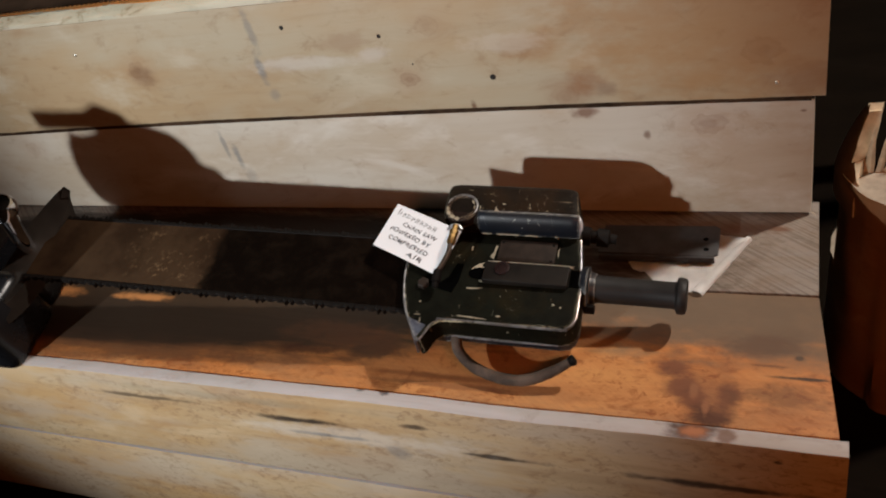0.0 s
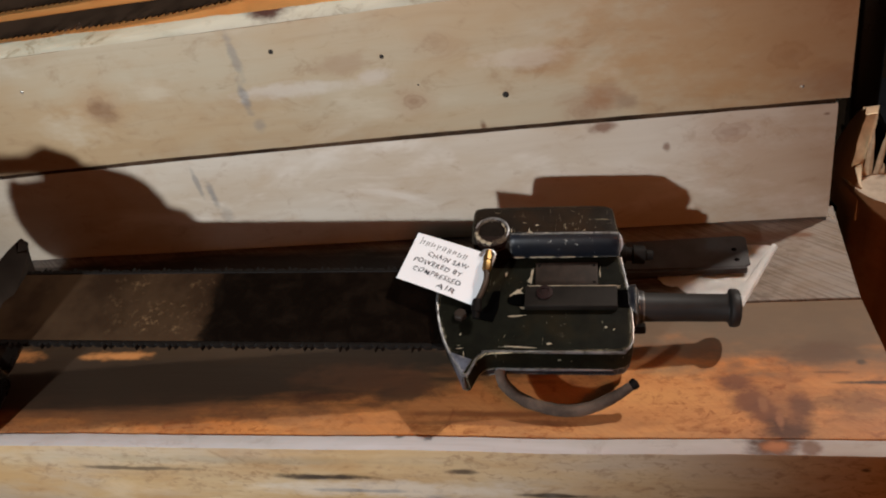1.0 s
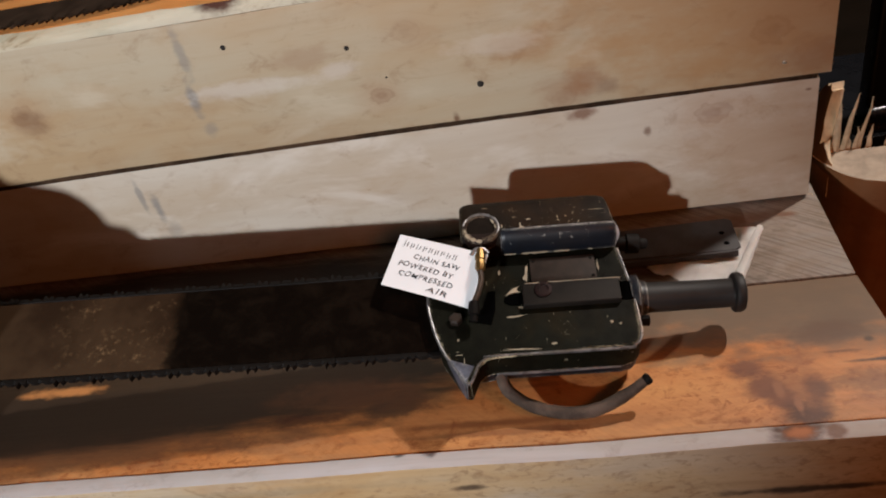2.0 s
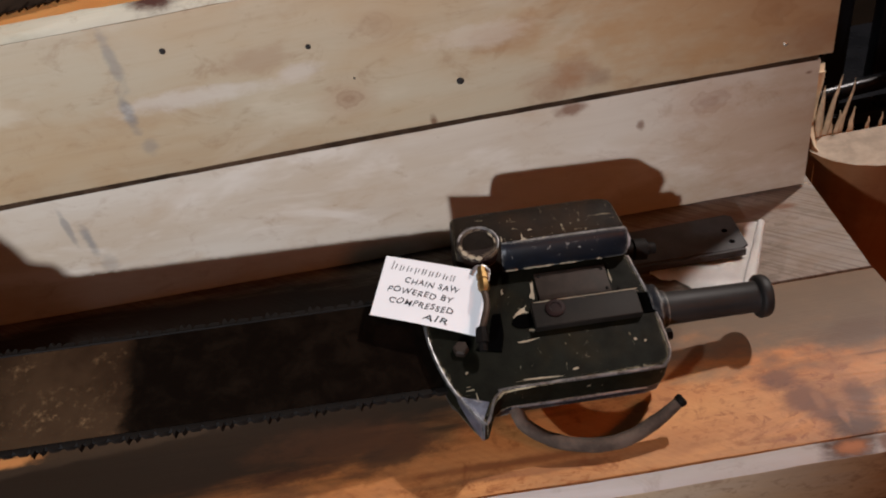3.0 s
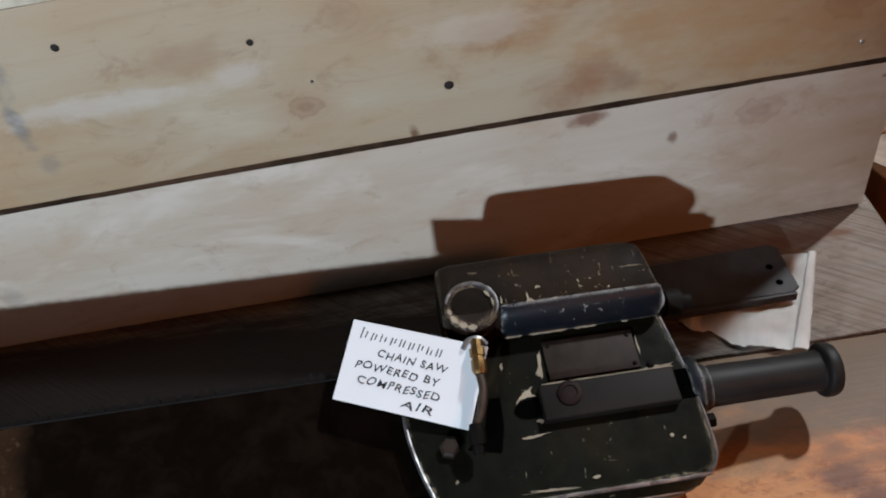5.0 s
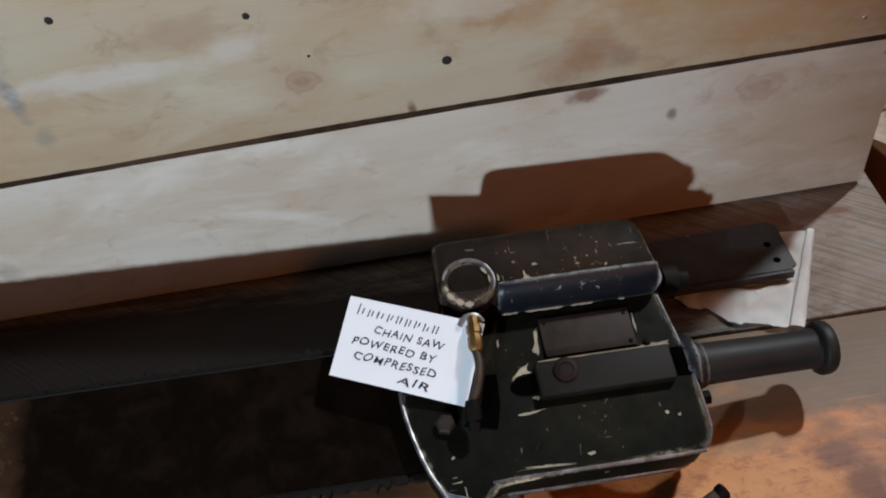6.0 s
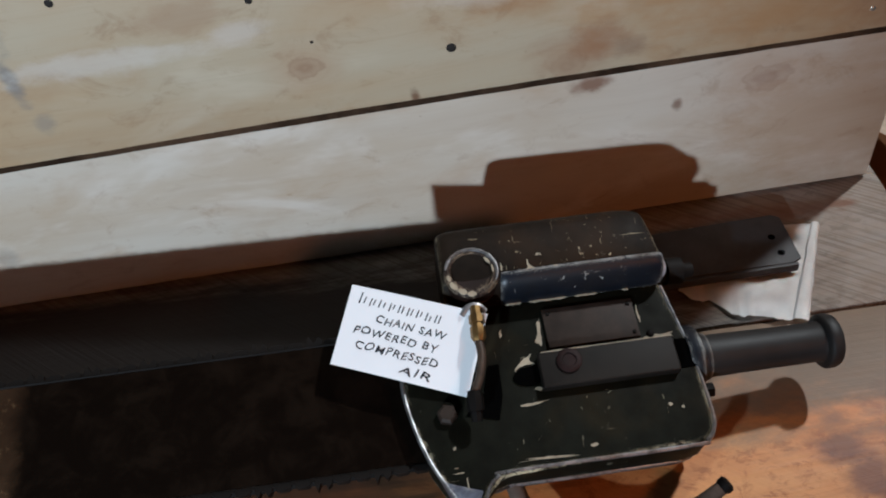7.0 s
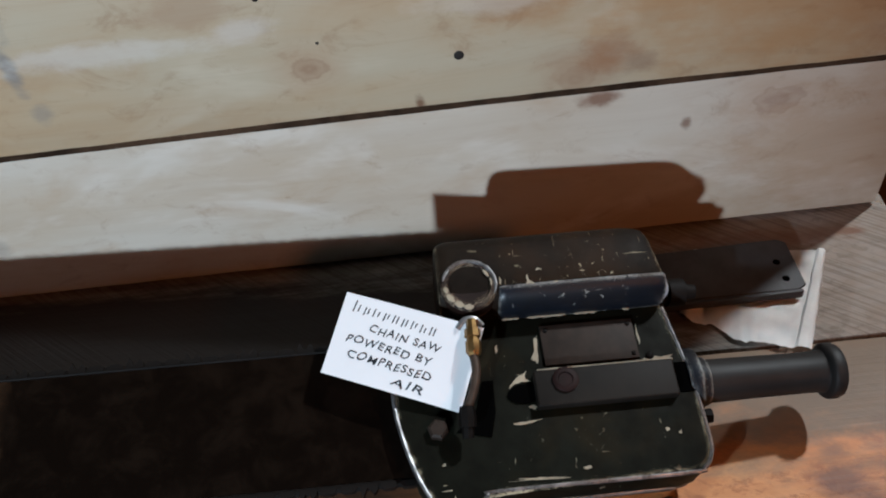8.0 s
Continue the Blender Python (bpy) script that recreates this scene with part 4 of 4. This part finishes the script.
# ---------------------------------------------------------------- the written card
def index_card():
    card = tagged(new("index_card"), "white handwritten index card leaning on the chain saw", "card")
    tl, bl, br = Vector((-0.484, -0.162, 0.139)), Vector((-0.51, -0.211, 0.111)), Vector((-0.413, -0.245, 0.092))
    ex = (br - bl).normalized()
    ey = (tl - bl)
    ey = (ey - ex * ey.dot(ex)).normalized()
    ez = ex.cross(ey)
    m = Matrix((ex, ey, ez)).transposed().to_4x4()
    m.translation = bl
    card.matrix_world = m
    w, h = 0.106, 0.0625

    def lift(x, y):
        return 0.006 * (x / w) ** 3 * (y / h) + 0.0035 * math.sin(x / w * 3.0) - 0.003 * (1 - x / w) * (y / h)

    bm = bmesh.new()
    nx, ny = 24, 14
    grid = [[[bm.verts.new((w * i / nx, h * j / ny, lift(w * i / nx, h * j / ny) + o)) for j in range(ny + 1)] for i in range(nx + 1)] for o in (0.0, -0.0004)]
    for s in (0, 1):
        for i in range(nx):
            for j in range(ny):
                q = (grid[s][i][j], grid[s][i + 1][j], grid[s][i + 1][j + 1], grid[s][i][j + 1])
                bm.faces.new(q if s == 0 else q[::-1])
    edge = [(i, 0) for i in range(nx)] + [(nx, j) for j in range(ny)] + [(i, ny) for i in range(nx, 0, -1)] + [(0, j) for j in range(ny, 0, -1)]
    for (i, j), (p, q) in zip(edge, edge[1:] + edge[:1]):
        bm.faces.new((grid[0][i][j], grid[1][i][j], grid[1][p][q], grid[0][p][q]))
    part("sheet", bm, card_white, card)

    rng = random.Random(4)
    # the top line is a maker's name: plain slanted strokes of its size
    bars = bmesh.new()
    x = 0.0085
    for i in range(9):
        tall = 0.0088 if i == 0 else 0.0062
        wd = 0.0058 if i in (0, 2) else 0.0046
        base = 0.0502 - 0.05 * x + rng.uniform(-0.0005, 0.0005)
        for off, part_of in ((0.0, 1.0), (wd * 0.62, rng.uniform(0.55, 1.0))):
            lo = base + (1 - part_of) * tall * rng.uniform(0.1, 0.9)
            vs = [bars.verts.new((x + off + p, lo + q, lift(x + off + p, lo + q) + 0.0003)) for p, q in ((0, 0), (0.001, 0), (0.0019, tall * part_of), (0.0009, tall * part_of))]
            bars.faces.new(vs)
        x += wd + 0.0026
    part("lettering", bars, ink, card)
    for text, x0, y0, size, wide in (("CHAIN SAW", 0.0245, 0.0378, 0.0083, 0.056), ("POWERED BY", 0.0098, 0.0275, 0.0083, 0.067), ("COMPRESSED", 0.014, 0.0165, 0.0083, 0.065), ("AIR", 0.0515, 0.0052, 0.0086, 0.0245)):
        curve = bpy.data.curves.new("lettering", "FONT")
        curve.body, curve.size, curve.shear, curve.offset = text, size, 0.2, 0.00006
        curve.space_character = 1.15
        tmp = new("lettering_curve", curve)
        me = bpy.data.meshes.new_from_object(tmp.evaluated_get(bpy.context.evaluated_depsgraph_get()))
        bpy.data.objects.remove(tmp)
        xs = [v.co.x for v in me.vertices]
        k = wide / max(xs)
        for v in me.vertices:
            px, py = x0 + v.co.x * k, y0 + v.co.y * 0.98
            py += 0.0007 * math.sin(px * 420 + y0 * 900) - 0.02 * (px - x0)
            v.co = (px, py, lift(px, py) + 0.00035)
        me.materials.append(ink)
        ob = new("lettering", me)
        ob.parent = card
    return card


index_card()


# ---------------------------------------------------------------- paper and steel strap behind the grip
def creased_paper():
    bm = bmesh.new()
    nx, ny = 34, 22
    c = [Vector((-0.212, -0.108)), Vector((-0.1275, -0.158)), Vector((-0.0705, -0.052)), Vector((-0.185, -0.035))]
    grid = []
    for i in range(nx + 1):
        row = []
        for j in range(ny + 1):
            s, t = i / nx, j / ny
            p = (c[0] * (1 - t) + c[3] * t) * (1 - s) + (c[1] * (1 - t) + c[2] * t) * s
            z = 0.0025 + 0.008 * abs(noise.noise((s * 3, t * 3, 2))) + 0.003 * abs(noise.noise((s * 9, t * 7, 5)))
            if t < 0.12:
                p.y += (0.12 - t) / 0.12 * (0.007 * noise.noise((s * 5, 0, 9)) + 0.002 * noise.noise((s * 17, 3, 9)) - 0.01 * math.sin(math.pi * s))
            row.append(bm.verts.new((p.x, p.y, z)))
        # the end is folded up and back into a narrow rib
        grid.append(row)
    for dx, dz in ((0.0004, 0.004), (0.0016, 0.0066), (0.0046, 0.0073), (0.0078, 0.0066), (0.0096, 0.0044), (0.0102, 0.0012)):
        row = []
        for j in range(ny + 1):
            p = c[1] * (1 - j / ny) + c[2] * (j / ny)
            k = 1.35 - 0.6 * j / ny
            row.append(bm.verts.new((p.x + dx * k + 0.0012 * noise.noise((j * 0.4, dx * 90, 1)), p.y - dx * 0.35 * k, dz * (0.85 + 0.2 * noise.noise((j * 0.35, 2, 7))) + 0.0008 * noise.noise((j * 0.5, dz * 99, 4)))))
        grid.append(row)
    for r0, r1 in zip(grid, grid[1:]):
        for j in range(ny):
            bm.faces.new((r0[j], r1[j], r1[j + 1], r0[j + 1]))
    bmesh.ops.solidify(bm, geom=list(bm.faces), thickness=0.0004)
    return tagged(part("creased_paper", bm, paper_white), "creased white paper with a folded rib on the plank", "paper")


creased_paper()


def steel_strap():
    strap_ob = tagged(new("steel_strap"), "grey steel strap with two holes lying on paper", "strap")
    pts = [(-0.25, -0.105), (-0.108, -0.106), (-0.1, -0.101), (-0.101, -0.05), (-0.108, -0.045), (-0.25, -0.05)]
    bm = prism(pts, 0.0, 0.003, 0.0006)
    for v in bm.verts:
        v.co.z += 0.0135 + 0.03 * max(0, -0.17 - v.co.x)
    part("plate", bm, tab_steel, strap_ob)
    lip = box(-0.25, -0.104, -0.109, -0.1055, 0.007, 0.016, 0.001)
    part("lip", lip, tab_steel, strap_ob)
    for x, y in ((-0.115, -0.093), (-0.117, -0.073)):
        part("hole", lathe((x, y, 0.0164), (0, 0, 1), ((0, 0.0034), (0.0004, 0.0034)), 14), black_hole, strap_ob)
    return strap_ob


steel_strap()


# ---------------------------------------------------------------- broken stump and black ironwork beyond the stand
def stump():
    """A short log: the near half is sawn level, the far half has broken away, and a torn lip stands at the side."""
    st = tagged(new("broken_stump"), "felled log stump with torn pale splinters, beside the stand", "stump")
    cx, cy, r, face, back = 0.168, 0.168, 0.13, -0.026, 0.138
    bm = bmesh.new()
    n, prev = 72, None
    for q in range(15):
        u = q / 14
        ring = []
        for i in range(n):
            t = 2 * math.pi * (i + 0.5) / n
            c, d = math.cos(t), math.sin(t)
            flare = 1 + 0.1 * max(0, 1 - u) * (1.0 if c > -0.5 else 0.2)
            rr = r * flare * (1 + 0.03 * noise.noise((c * 2, d * 2, u * 2)) + 0.02 * noise.noise((c * 9, d * 9, u * 3)) + 0.008 * noise.noise((c * 30, d * 30, u * 12)))
            y = cy + rr * d
            top = face + 0.0025 * noise.noise((c * 12, d * 12, 3)) - (0.17 if y > back else 0.0)
            ring.append(bm.verts.new((cx + rr * c, y, -0.42 + (top + 0.42) * u)))
        if prev:
            for i in range(n):
                bm.faces.new((prev[i], prev[(i + 1) % n], ring[(i + 1) % n], ring[i]))
        else:
            bm.faces.new(ring[::-1])
        prev = ring
    first = next(i for i in range(n) if prev[i].co.z <= -0.1 and prev[i - 1].co.z > -0.1)
    order = prev[first:] + prev[:first]
    low_side = [v for v in order if v.co.z <= -0.1]
    high_side = [v for v in order if v.co.z > -0.1]
    bm.faces.new(low_side), bm.faces.new(high_side)
    bm.faces.new((low_side[-1], high_side[0], high_side[-1], low_side[0]))
    trunk = part("trunk", bm, stump_wood, st)
    trunk.data.materials.append(cut_wood)
    for f in trunk.data.polygons:
        if len(f.vertices) > 4 and f.center.z > -0.3:
            f.material_index = 1

    # the torn lip leans inwards; bark outside, pale torn wood inside
    lip = bmesh.new()
    cols = 22
    outer, inner = [], []
    for i in range(cols + 1):
        v = i / cols
        t = math.radians(163 + 52 * v)
        peak = face + 0.088 * (math.sin(math.pi * min(1, v * 1.25 + 0.05)) ** 0.7 if v < 0.76 else 0.3 * (1 - v) / 0.24) * (1 + 0.22 * noise.noise((i * 1.7, 4, 0)) + 0.12 * noise.noise((i * 5.1, 1, 3)))
        peak = max(peak, face + 0.003)
        a, b = [], []
        for q in range(9):
            z = face - 0.05 + (peak - face + 0.05) * q / 8
            lean = 0.036 * max(0, (z - face + 0.02) / 0.1) ** 1.2
            ro = r * 1.012 - lean
            thick = (0.05 * (1 - v * 0.35) * min(1, 3.2 * (1.03 - v))) * (1 - 0.62 * (q / 8) ** 2) + 0.002 * noise.noise((i * 0.9, q * 0.8, 6))
            a.append(lip.verts.new((cx + ro * math.cos(t), cy + ro * math.sin(t), z)))
            b.append(lip.verts.new((cx + (ro - thick) * math.cos(t), cy + (ro - thick) * math.sin(t), z + 0.002 * noise.noise((i * 2.3, q, 1)))))
        outer.append(a), inner.append(b)
    for i in range(cols):
        for q in range(8):
            lip.faces.new((outer[i][q], outer[i + 1][q], outer[i + 1][q + 1], outer[i][q + 1]))
            lip.faces.new((inner[i][q], inner[i][q + 1], inner[i + 1][q + 1], inner[i + 1][q])).material_index = 1
        lip.faces.new((outer[i][8], outer[i + 1][8], inner[i + 1][8], inner[i][8])).material_index = 1
        lip.faces.new((outer[i][0], inner[i][0], inner[i + 1][0], outer[i + 1][0]))
    for k in (0, cols):
        for q in range(8):
            lip.faces.new((outer[k][q], outer[k][q + 1], inner[k][q + 1], inner[k][q])).material_index = 1
    lip_ob = part("torn_lip", lip, stump_wood, st, "standing torn lip of the log")
    lip_ob.data.materials.append(splinter_wood)

    rng = random.Random(11)
    for x, y, h, w, lean in ((0.078, 0.134, 0.075, 0.02, 0.004), (0.088, 0.138, 0.085, 0.014, 0.018), (0.101, 0.14, 0.012, 0.012, 0.0), (0.109, 0.1395, 0.03, 0.014, 0.002), (0.112, 0.142, 0.075, 0.009, 0.014), (0.1255, 0.139, 0.032, 0.013, 0.003),
                             (0.15, 0.14, 0.012, 0.01, 0.002), (0.168, 0.139, 0.016, 0.008, 0.0), (0.2, 0.14, 0.01, 0.012, 0.0)):
        sp = bmesh.new()
        rings = []
        for q in range(7):
            u = q / 6
            k = (1 - u ** 2.2) * w * 0.6 + 0.0008
            ox = lean * u + 0.0025 * noise.noise((x * 50, u * 4, 1))
            rings.append([sp.verts.new((x + ox + k * 0.55 * a, y + k * 0.35 * b, face - 0.03 + (h + 0.03) * u)) for a, b in ((-1, -0.6), (0.2, -1), (1, -0.2), (0.5, 1), (-0.7, 0.8))])
        for r0, r1 in zip(rings, rings[1:]):
            for j in range(5):
                sp.faces.new((r0[j], r0[(j + 1) % 5], r1[(j + 1) % 5], r1[j]))
        sp.faces.new(rings[0][::-1]), sp.faces.new(rings[-1])
        part("splinter", sp, splinter_wood, st, "torn pale wood splinter")
    return st


stump()


def iron_stand():
    ob = tagged(new("iron_stand"), "black iron stand with upright bars behind the stump", "stand")
    for x, y, r, h in ((0.325, 0.62, 0.026, 0.42), (0.45, 0.66, 0.018, 0.4), (0.52, 0.6, 0.024, 0.4), (0.2, 0.7, 0.026, 0.45)):
        part("upright", box(x - r, x + r, y - r, y + r, -0.42, h, 0.008, 3), black_iron, ob)
    part("shelf_plate", box(0.25, 0.75, 0.56, 0.9, -0.33, -0.305, 0.004), black_iron, ob)
    part("cross_bar", tube([(0.3, 0.59, -0.27), (0.45, 0.6, -0.265), (0.7, 0.6, -0.27)], 0.016, 12), black_iron, ob)
    part("cross_bar", tube([(0.3, 0.6, 0.1), (0.45, 0.6, 0.105), (0.7, 0.6, 0.1)], 0.012, 12), black_iron, ob)
    return ob


iron_stand()
